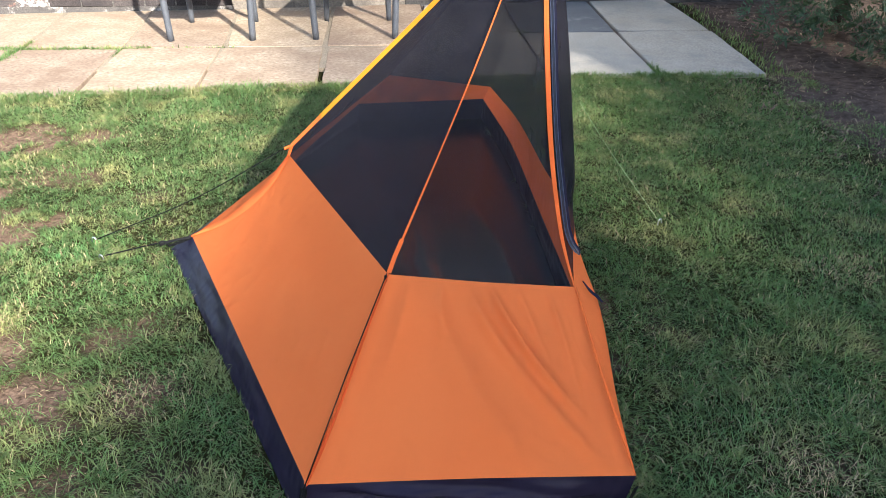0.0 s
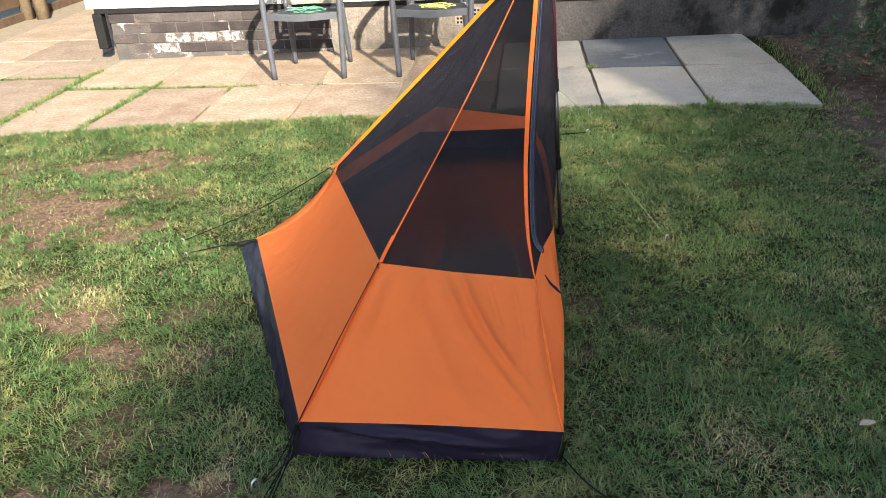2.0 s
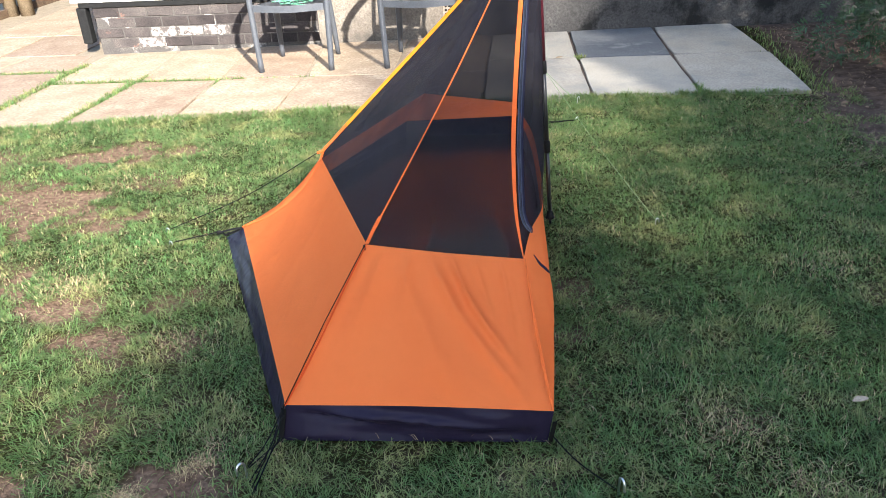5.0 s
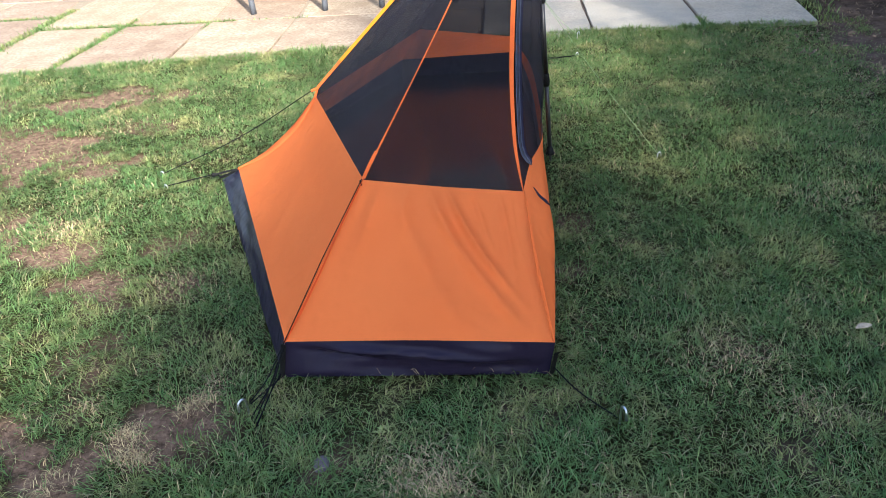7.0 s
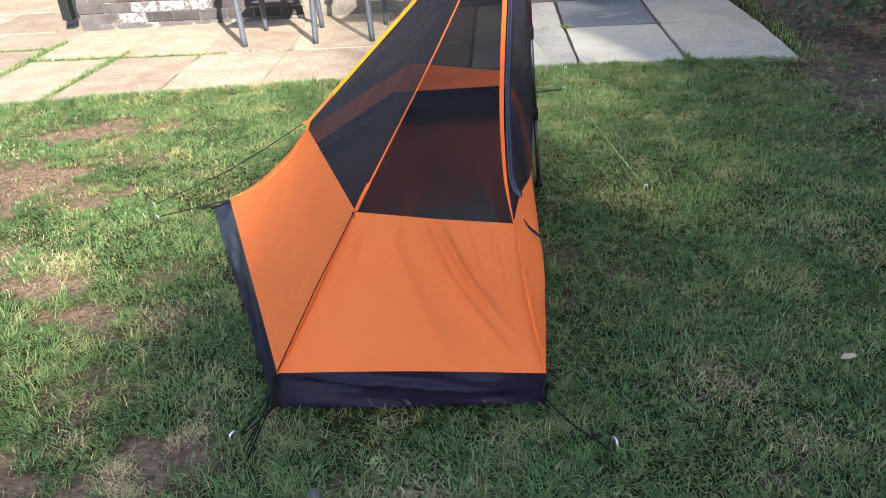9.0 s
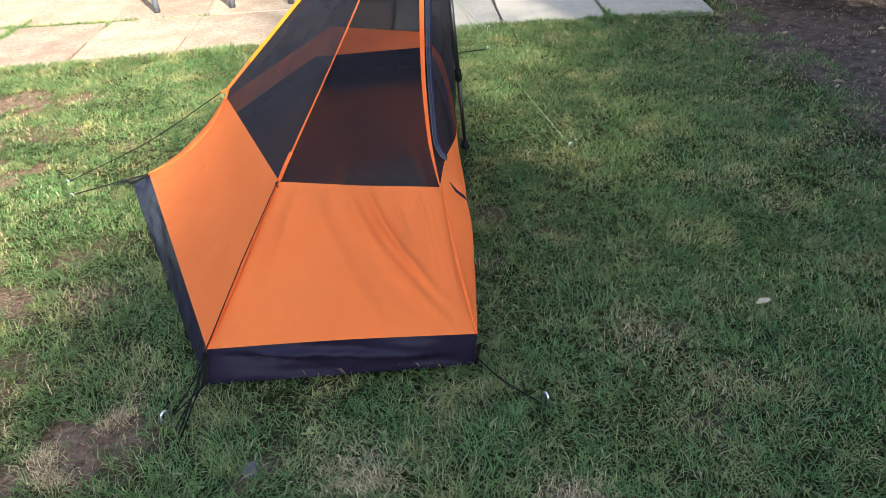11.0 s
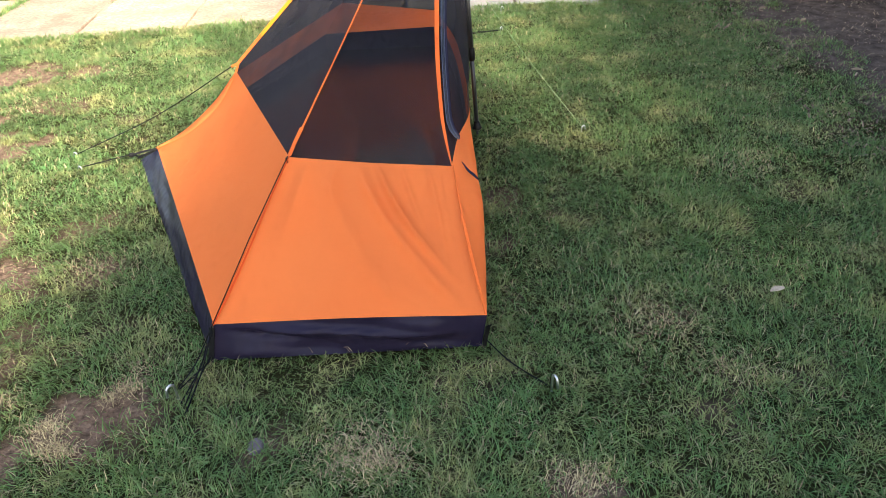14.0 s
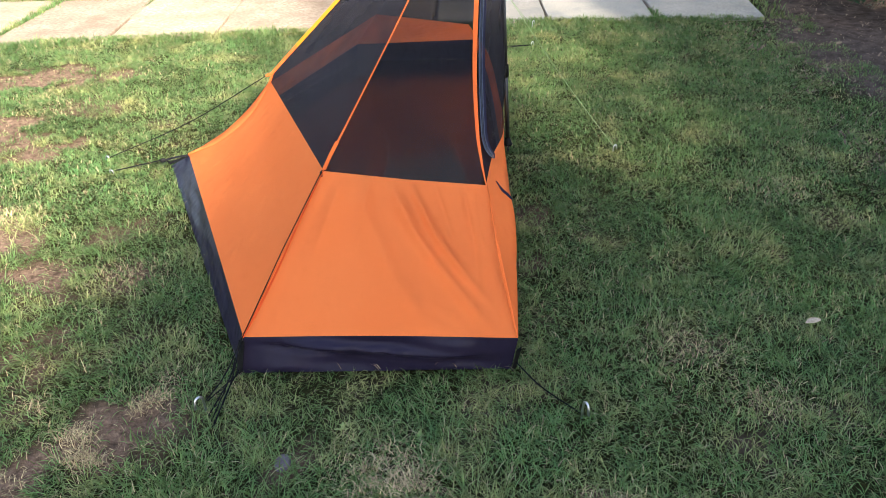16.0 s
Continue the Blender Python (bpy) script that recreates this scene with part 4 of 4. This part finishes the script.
def cord(name, pts, mat, parent=None, label="", radius=0.0017):
    bm = bmesh.new()
    tube(bm, pts, radius, 6)
    if parent:
        return part(name, bm, mat, parent, label, True)
    return tagged(new(name, mesh_of(name, bm, mat, True)), label, "cord", "guy lines of the tent")


seam_cord = cord("seam_cord", [FLt + V((-0.004, -0.01, -0.002)), FLt.lerp(N1, 0.5) + V((-0.006, -0.012, 0.006)), N1 + V((-0.003, -0.006, 0.006))], M_CORD, tent, "thin black cord along the seam", 0.0016)
bm = bmesh.new()
box(bm, (-0.0035, -0.003, -0.009), (0.0035, 0.003, 0.009), 0.002, Matrix.Translation(N1 + V((-0.006, -0.012, -0.004))))
part("toggle", bm, M_RUBBER, seam_cord, "small black buckle")
PEG_LS = V((-0.764, 1.174, 0.004))
for line, w, out in (([FLb + V((-0.001, -0.004, 0)), FLt + V((-0.003, -0.004, -0.006))], 0.016, (-0.3, -0.9, 0.1)), ([FRb + V((0.004, -0.003, 0)), FRt + V((0.002, -0.002, -0.03))], 0.014, (0.5, -0.8, 0.1)),
                     ([LSt + V((0, 0, 0)), LSt.lerp(PEG_LS, 0.16) + V((0, 0, 0.002)), LSt.lerp(PEG_LS, 0.33)], 0.008, (-0.3, -0.8, 0.4)), ([LSb + V((0, 0, 0.012)), LSb + V((-0.01, -0.004, 0.026)), LSt.lerp(PEG_LS, 0.33)], 0.007, (-0.3, -0.8, 0.4)),
                     ([LSb + V((-0.002, -0.004, 0.012)), LSb.lerp(LSt, 0.55) + V((-0.002, -0.006, 0.004)), LSt + V((-0.002, -0.003, -0.002))], 0.009, (-0.4, -0.7, 0.5))):
    tape("corner_loop", line, w, out, M_RUBBER, "black webbing loop", 0.002)
bm = bmesh.new()
box(bm, (-0.010, -0.006, -0.008), (0.010, 0.006, 0.008), 0.004, Matrix.Translation(LSt.lerp(PEG_LS, 0.34) + V((0, -0.002, 0.002))) @ Matrix.Rotation(0.5, 4, "Z"))
part("buckle", bm, M_RUBBER, tent, "small black plastic buckle")
bm = bmesh.new()
tube(bm, [LP2 + V((0, 0, 0)), LP2 + V((-0.03, 0.002, -0.012))], 0.005, 6)
part("guy_loop", bm, M_ORANGE_TAPE, ridge_tape, "orange webbing loop")

# ---- guy lines, pegs, pole ----
POLE_FOOT, POLE_TOP = V((0.802, 1.308, -0.01)), V((0.728, 1.287, 1.16))
clampz = POLE_FOOT.lerp(POLE_TOP, 0.565)
for pts, mat, label in (
        ([LP2 + V((-0.03, 0.002, -0.012)), V((-0.455, 1.273, 0.165)), V((-0.815, 1.283, 0.012))], M_CORD, "thin black guy line staked to the lawn"),
        ([LSt + V((-0.01, 0, -0.004)), V((-0.58, 1.2, 0.035)), V((-0.764, 1.174, 0.004))], M_CORD, "thin black guy line staked to the lawn"),
        ([LSb + V((-0.01, 0, 0.03)), V((-0.64, 1.2, 0.022)), V((-0.76, 1.18, 0.004))], M_CORD, "thin black guy line staked to the lawn"),
        ([FLt + V((-0.004, -0.01, -0.002)), V((-0.02, -0.06, 0.05)), V((-0.062, -0.11, 0.012))], M_CORD, "thin black guy line staked to the lawn"),
        ([FLt + V((-0.003, -0.012, -0.004)), V((0.0, -0.09, 0.045)), V((-0.027, -0.19, 0.002))], M_CORD, "thin black guy line staked to the lawn"),
        ([FLb + V((0, -0.01, 0.02)), V((-0.01, -0.09, 0.025)), V((-0.024, -0.185, 0.002))], M_CORD, "thin black guy line staked to the lawn"),
        ([FLt + V((-0.002, -0.014, -0.012)), V((-0.005, -0.075, 0.05)), V((-0.045, -0.15, 0.004))], M_CORD, "thin black guy line staked to the lawn"),
        ([FLb + V((-0.002, -0.01, 0.06)), V((0.0, -0.07, 0.06)), V((-0.034, -0.17, 0.002))], M_CORD, "thin black guy line staked to the lawn"),
        ([FLb + V((0.002, -0.01, 0.01)), V((-0.016, -0.05, 0.02)), V((-0.058, -0.108, 0.01))], M_CORD, "thin black guy line staked to the lawn"),
        ([FRb + V((0.012, -0.01, 0.03)), V((0.775, -0.085, 0.02)), V((0.86, -0.16, 0.004))], M_CORD, "thin black guy line staked to the lawn"),
        ([clampz, clampz.lerp(V((1.226, 1.288, 0.01)), 0.5) + V((0, 0, -0.01)), V((1.226, 1.288, 0.02))], M_PALECORD, "thin pale green guy line from the pole"),
        ([clampz, clampz.lerp(V((1.075, 2.97, 0.02)), 0.5) + V((0, 0, -0.01)), V((1.075, 2.97, 0.03))], M_PALECORD, "thin pale green guy line from the pole"),
        ([BRb + V((0.01, 0.01, 0.05)), V((0.86, 2.54, 0.03)), V((1.03, 2.637, 0.006))], M_CORD, "thin black guy line staked to the lawn"),
        ([BRb + V((0.01, 0.0, 0.02)), V((0.86, 2.56, 0.015)), V((1.03, 2.637, 0.004))], M_CORD, "thin black guy line staked to the lawn")):
    cord("guy_line", bez(*pts, n=6), mat, None, label, 0.0009 if mat is M_PALECORD else 0.0018)


def peg(at, turn, size=0.7):
    """An aluminium hook peg pushed into the turf."""
    bm = bmesh.new()
    c, s = math.cos(turn), math.sin(turn)
    prof = [(0, -0.05), (0, 0.03), (0.005, 0.044), (0.014, 0.048), (0.022, 0.042), (0.026, 0.02)]
    tube(bm, bez(*[(c * a * size, s * a * size, b * size) for a, b in prof], n=4), 0.003 * size, 8)
    ob = new("tent_peg", mesh_of("tent_peg", bm, M_ALU, True))
    ob.location = at
    return tagged(ob, "bright aluminium hook peg pushed into the turf", "tent peg", "tent pegs")


for at, turn in (((0.866, -0.165, 0.004), -1.2), ((-0.06, -0.125, 0.0), -2.2), ((-0.82, 1.283, -0.014), 2.9), ((1.226, 1.288, -0.006), 0.4), ((1.075, 2.97, 0.01), 0.5), ((-0.765, 1.172, -0.022), 2.8), ((1.035, 2.64, -0.01), 0.6)):
    peg(at, turn, 1.0 if at[1] < 0 else 0.65)

pole = thing("trekking_pole", "black and dark red telescopic trekking pole holding up the tent", "trekking pole", POLE_FOOT)
axis = POLE_TOP - POLE_FOOT
for name, a, b, r, m in (("tip", 0.0, 0.03, 0.005, M_POLE), ("lower_shaft", 0.03, 0.29, 0.0085, M_POLE), ("middle_shaft", 0.29, 0.57, 0.0098, M_POLE), ("upper_shaft", 0.57, 1.0, 0.011, M_POLE_RED)):
    bm = bmesh.new()
    tube(bm, [axis * a, axis * ((a + b) / 2), axis * b], r, 12)
    part(name, bm, m, pole, "", True)
for a in (0.3, 0.57):
    bm = bmesh.new()
    tube(bm, [axis * (a - 0.022), axis * (a - 0.018), axis * (a + 0.018), axis * (a + 0.022)], [0.010, 0.0135, 0.0135, 0.010], 12)
    clamp = part("clamp", bm, M_RUBBER, pole, "black clamp", True)
    bm = bmesh.new()
    box(bm, (-0.024, -0.012, -0.016), (-0.008, 0.012, 0.016), 0.004, Matrix.Translation(axis * a))
    part("lever", bm, M_RUBBER, clamp, "black lever")
bm = bmesh.new()
tube(bm, [axis * 0.028, axis * 0.034, axis * 0.042, axis * 0.06], [0.012, 0.02, 0.014, 0.0105], 14)
part("basket", bm, M_RUBBER, pole, "black plastic basket", True)

bm = bmesh.new()
tube(bm, bez(*[(0.722 + 0.016 * math.cos(a), 1.262 + 0.008 * math.sin(a), 1.025 + 0.02 * math.sin(a)) for a in (0, 1.05, 2.1, 3.14, 4.2, 5.25, 6.28)], n=4), 0.0028, 6)
part("tie_cord", bm, M_GREEN_CORD, tent, "mint green cord tied near the peak", True)

# ---- litter on the lawn ----
def dead_leaf(at, size, turn, seed):
    rng = random.Random(seed)
    bm = bmesh.new()
    up, lo = [], []
    for k in range(7):
        t = k / 6
        w = 0.22 * size * math.sin(math.pi * min(1, t * 0.93 + 0.04)) ** 0.8
        z = 0.07 * size * math.sin(3 * t + rng.random()) + 0.004
        up.append(bm.verts.new(((t - 0.5) * size, w, z + 0.1 * w)))
        lo.append(bm.verts.new(((t - 0.5) * size, -w * 0.9, z)))
    for k in range(6):
        bm.faces.new((lo[k], lo[k + 1], up[k + 1], up[k]))
    rim = bmesh.ops.extrude_face_region(bm, geom=bm.faces[:])
    bmesh.ops.translate(bm, vec=(0, 0, 0.0014), verts=[v for v in rim["geom"] if isinstance(v, bmesh.types.BMVert)])
    bmesh.ops.recalc_face_normals(bm, faces=bm.faces[:])
    ob = new("dead_leaf", mesh_of("dead_leaf", bm, M_DEAD))
    ob.matrix_world = pose(*at, 6, -8, turn)
    return tagged(ob, "dry tan leaf lying on the ground", "leaf", "fallen leaves")


dead_leaf((1.05, 4.07, 0.012), 0.06, 30, 5)
pale = dead_leaf((1.558, 0.159, 0.014), 0.045, 10, 1)
pale.data.materials[0] = M_PALE_LEAF
pale["label"] = "pale cream leaf lying on the lawn"
rng = random.Random(77)
for k in range(28):
    y = rng.uniform(0.6, 4.6)
    x = float(bed_edge(np.float64(y))) + rng.uniform(0.02, 1.1)
    dead_leaf((x, y, 0.006), rng.uniform(0.025, 0.055), rng.uniform(0, 360), 100 + k)


def make_litter():
    """Twigs, needles and shreds of leaf on the soil of the border."""
    rng = np.random.RandomState(8)
    y = rng.uniform(-0.5, 4.9, 9000)
    x = bed_edge(y) + rng.uniform(-0.3, 1.3, 9000) ** 1.0
    keep = rng.rand(9000) < 0.25 + 0.75 * (N_MID(x + 1, y) > 0.45)
    keep &= (y < 4.9) & ((y < 3.1) | (x > 2.68))
    x, y = x[keep], y[keep]
    n = len(x)
    blades("leaf_litter", x, y, -0.004 + 0.006 * rng.rand(n), rng.uniform(0.008, 0.05, n), rng.uniform(0.002, 0.009, n), rng.uniform(1.2, 1.5, n), rng.uniform(0, 6.28, n), M_LITTER, "brown twigs and leaf shreds on the soil border", "leaf litter")


make_litter()
bm = bmesh.new()
bmesh.ops.create_icosphere(bm, subdivisions=2, radius=0.022)
for v in bm.verts:
    v.co = Vector((v.co.x * 0.9, v.co.y * 1.2, v.co.z * 0.5)) * (1 + 0.25 * (noise.noise(v.co * 40)))
ob = new("stone", mesh_of("stone", bm, M_STONE, True))
ob.location = (0.158, -0.291, -0.01)
tagged(ob, "small grey stone half sunk in the lawn", "stone")

# ---- border shrub, and unseen conifers, hedges and trees ----
def sprays(name, centres, outs, size, per, mat, seed, parent=None):
    """Flat drooping sprays of many small leaves, in one mesh."""
    rng = np.random.RandomState(seed)
    n = len(centres)
    d = outs / np.linalg.norm(outs, axis=1, keepdims=True)
    side = np.cross(d, rng.normal(0, 1, (n, 3)))
    side /= np.linalg.norm(side, axis=1, keepdims=True)
    t = np.linspace(0.05, 1, per)
    sgn = np.where(np.arange(per) % 2 == 0, 1.0, -1.0)
    L = size * rng.uniform(0.6, 1.3, n)
    droop = np.stack([np.zeros(per), np.zeros(per), -0.35 * t ** 2], 1)
    root = centres[:, None] + d[:, None] * (L[:, None] * t[None])[..., None] + L[:, None, None] * droop[None]
    ll = (L[:, None] * (0.42 * (1.05 - t))[None])[..., None]
    tip = root + ll * (0.6 * d[:, None] + side[:, None] * sgn[None, :, None] + rng.normal(0, 0.15, (n, per, 3)))
    w = ll * 0.22 * d[:, None]
    quad = np.stack([root - w * 0.5, (root + tip) / 2 - w, tip, (root + tip) / 2 + w], 2).reshape(-1, 4, 3)
    me = bpy.data.meshes.new(name)
    k = len(quad)
    me.vertices.add(4 * k)
    me.vertices.foreach_set("co", quad.reshape(-1).astype(np.float32))
    me.loops.add(4 * k)
    me.loops.foreach_set("vertex_index", np.arange(4 * k, dtype=np.int32))
    me.polygons.add(k)
    me.polygons.foreach_set("loop_start", (4 * np.arange(k)).astype(np.int32))
    me.update(calc_edges=True)
    me.materials.append(mat)
    ob = new(name, me)
    ob.parent = parent
    return ob


def conifer(at, radius, height, n, seed, label, size=0.1, low=0.04):
    rng = np.random.RandomState(seed)
    tree = thing("conifer", label, "shrub", at)
    bm = bmesh.new()
    tube(bm, [(0, 0, -0.05), (0.03, 0.02, height * 0.4), (0, 0, height * 0.85)], [0.06, 0.045, 0.015], 10)
    part("trunk", bm, M_BARK, tree, "dark bark", True)
    for k in range(14):
        a, z = rng.uniform(0, 6.28), rng.uniform(max(0.12, low), 0.8) * height
        r = radius * (1 - 0.55 * z / height) * 0.85
        bm = bmesh.new()
        tube(bm, bez((0, 0, z), (r * 0.5 * math.cos(a), r * 0.5 * math.sin(a), z + 0.06), (r * math.cos(a), r * math.sin(a), z - 0.03), n=4), [0.014 - 0.0012 * i for i in range(9)], 5)
        part("limb", bm, M_BARK, tree, "", True)
    a = rng.uniform(0, 6.28, n)
    h = rng.uniform(low, 1, n) ** 0.9
    lump = 0.78 + 0.22 * np.sin(3 * a + 5 * h) + 0.18 * np.sin(7 * a - 9 * h + 1) + 0.12 * rng.normal(0, 1, n)
    r = radius * np.clip(1.05 - 0.75 * h, 0.1, 1) * lump * rng.uniform(0.45, 1.0, n) ** 0.4
    c = np.stack([r * np.cos(a), r * np.sin(a), h * height], 1)
    o = np.stack([np.cos(a), np.sin(a), rng.normal(0.1, 0.35, n)], 1) + rng.normal(0, 0.4, (n, 3))
    sprays("crown", c, o, size, 12, M_LEAF, seed + 1, tree)
    return tree


conifer((3.72, 3.45, 0), 0.95, 3.0, 12000, 4, "dark green conifer shrub at the edge of the soil border", 0.1, 0.01)
# Two extra conifers out of view, added to block skylight on the right.
for k, (cx, cy) in enumerate(((4.3, 0.2), (4.2, -0.9))):
    conifer((cx, cy, 0), 0.8, 3.5, 4200, 50 + 3 * k, "tall dark green conifer, unseen, added to darken the right of the lawn", 0.2, 0.05)
conifer((3.75, 4.5, 0), 0.5, 2.6, 1500, 6, "dark green conifer shrub beside the house wall", 0.12, 0.12)


def hedge(name, label, x, y, top, depth, seed):
    """A clipped hedge whose foliage thins out towards its top."""
    rng = np.random.RandomState(seed)
    n = len(x)
    hd = thing(name, label, "hedge")
    lumps = 0.3 * (grid_noise(seed, 0.5)(x, y) - 0.5)
    z = (top + lumps) * rng.uniform(0.0, 1, n) ** 0.8 + np.abs(rng.normal(0, 0.1, n))
    sprays("foliage", np.stack([x, y, z], 1), rng.normal(0, 1, (n, 3)), depth, 5, M_LEAF, seed + 2, hd)
    return hd


_r = np.random.RandomState(31)


def shade_tree(at, half, crown_top, n, seed):
    """A broad unseen tree: trunk, limbs and a loose crown opened where sun should pass."""
    rng = np.random.RandomState(seed)
    tree = thing("shade_tree", "tall leafy tree, unseen, its loose crown shaped to shade the lawn", "tree", at, "garden trees behind the lawn")
    bm = bmesh.new()
    tube(bm, bez((0, 0, -0.1), (0.08, 0.05, 2.2), (-0.05, 0, 4.5), (0.05, 0, 6.5), n=4), [0.24 - 0.014 * k for k in range(13)], 12)
    part("trunk", bm, M_BARK, tree, "dark bark", True)
    for k in range(12):
        a, z = rng.uniform(0, 6.28), rng.uniform(2.6, 5.8)
        ex, ez = half * 0.85 * math.cos(a), z + rng.uniform(0.5, 1.6)
        bm = bmesh.new()
        tube(bm, bez((0, 0, z), (0.5 * ex, 0.6 * math.sin(a), z + 0.5), (ex, 1.1 * math.sin(a), ez), n=4), [0.07 - 0.006 * i for i in range(9)], 6)
        part("limb", bm, M_BARK, tree, "", True)
    x = rng.uniform(-half, half, n)
    top = crown_top(at[0] + x) + 0.5 * (grid_noise(seed, 0.7)(x, 0 * x) - 0.5)
    z = 3.2 + (top - 3.2) * rng.uniform(0, 1, n) ** 0.75 + rng.normal(0.0, 0.12, n)
    gaps = grid_noise(seed + 3, 0.5)(at[0] + x, z)
    far_side = at[0] + x > 8.4
    keep = np.where(far_side & (z > 7.8), rng.rand(n) < 0.12, ((at[0] + x > 7.05) & ~far_side) | ((gaps > 0.48) & (rng.rand(n) < 0.6)))
    x, z, n = x[keep], z[keep], int(keep.sum())
    c = np.stack([x, rng.uniform(-1.2, 1.2, n), z], 1)
    sprays("crown", c, rng.normal(0, 1, (n, 3)), 0.3, 8, M_LEAF, seed + 2, tree)
    tree.scale.z = 1.263


def crown_line(x):
    """How high the unseen crowns reach along the row, set by where their shade ends."""
    return np.interp(x, (4.5, 5.5, 6.3, 7.0, 7.4, 8.3, 8.6, 14.0), (5.6, 6.6, 7.2, 7.55, 7.85, 8.05, 9.8, 11.0))


# Trees out of view, placed to cast the dappled shade on lawn and tent.
for k, (tx, m) in enumerate(((3.0, 10000), (6.0, 10500), (9.0, 22000), (12.0, 24000))):
    shade_tree((tx, -14.0, 0), 1.75, crown_line, m, 60 + 5 * k)
# Unseen hedge added behind the camera to close the place, taller on the right.
_x = _r.uniform(-7.0, 6.0, 6500)
hedge("added_back_hedge", "unseen clipped hedge added to close the lawn behind", _x, _r.uniform(-4.6, -4.0, len(_x)), 1.9 + 1.0 * np.clip(_x - 1.5, 0, 1), 0.24, 31)
# Unseen hedge, added to darken the near right lawn.
_y = _r.uniform(-3.4, -0.9, 4500)
hedge("side_shade_hedge", "unseen clipped hedge added to shade the right of the lawn", _r.uniform(3.5, 4.3, 4500), _y, 2.5 + 0 * _y, 0.22, 41)

# ---- bricks of the plinth ----
def make_bricks():
    rng = random.Random(9)
    shapes = []
    for s in range(4):
        bm = bmesh.new()
        box(bm, (-0.1075, 0, -0.037), (0.1075, 0.04, 0.037), 0.004)
        for v in bm.verts:
            v.co += Vector((rng.uniform(-1, 1), rng.uniform(-1, 1), rng.uniform(-1, 1))) * 0.0016
        shapes.append(bm)
    dark = [mesh_of("brick", b.copy(), M_BRICK) for b in shapes]
    white = [mesh_of("brick", b, M_BRICK_WHITE) for b in shapes]
    for c in range(4):
        x = -2.8 + (0.112 if c % 2 == 0 else 0.0)
        while x < -1.05:
            limed = (c == 0 and -2.7 < x < -1.6 and rng.random() < 0.6) or (c == 1 and -2.25 < x < -1.95) or (c == 1 and x < -1.5 and rng.random() < 0.2) or (c == 0 and rng.random() < 0.15)
            o = new("brick", rng.choice(white if limed else dark))
            o.parent = house
            o.location = (x + 0.11, 4.97 + rng.uniform(-0.003, 0.003), 0.043 + 0.085 * c)
            x += 0.226


make_bricks()
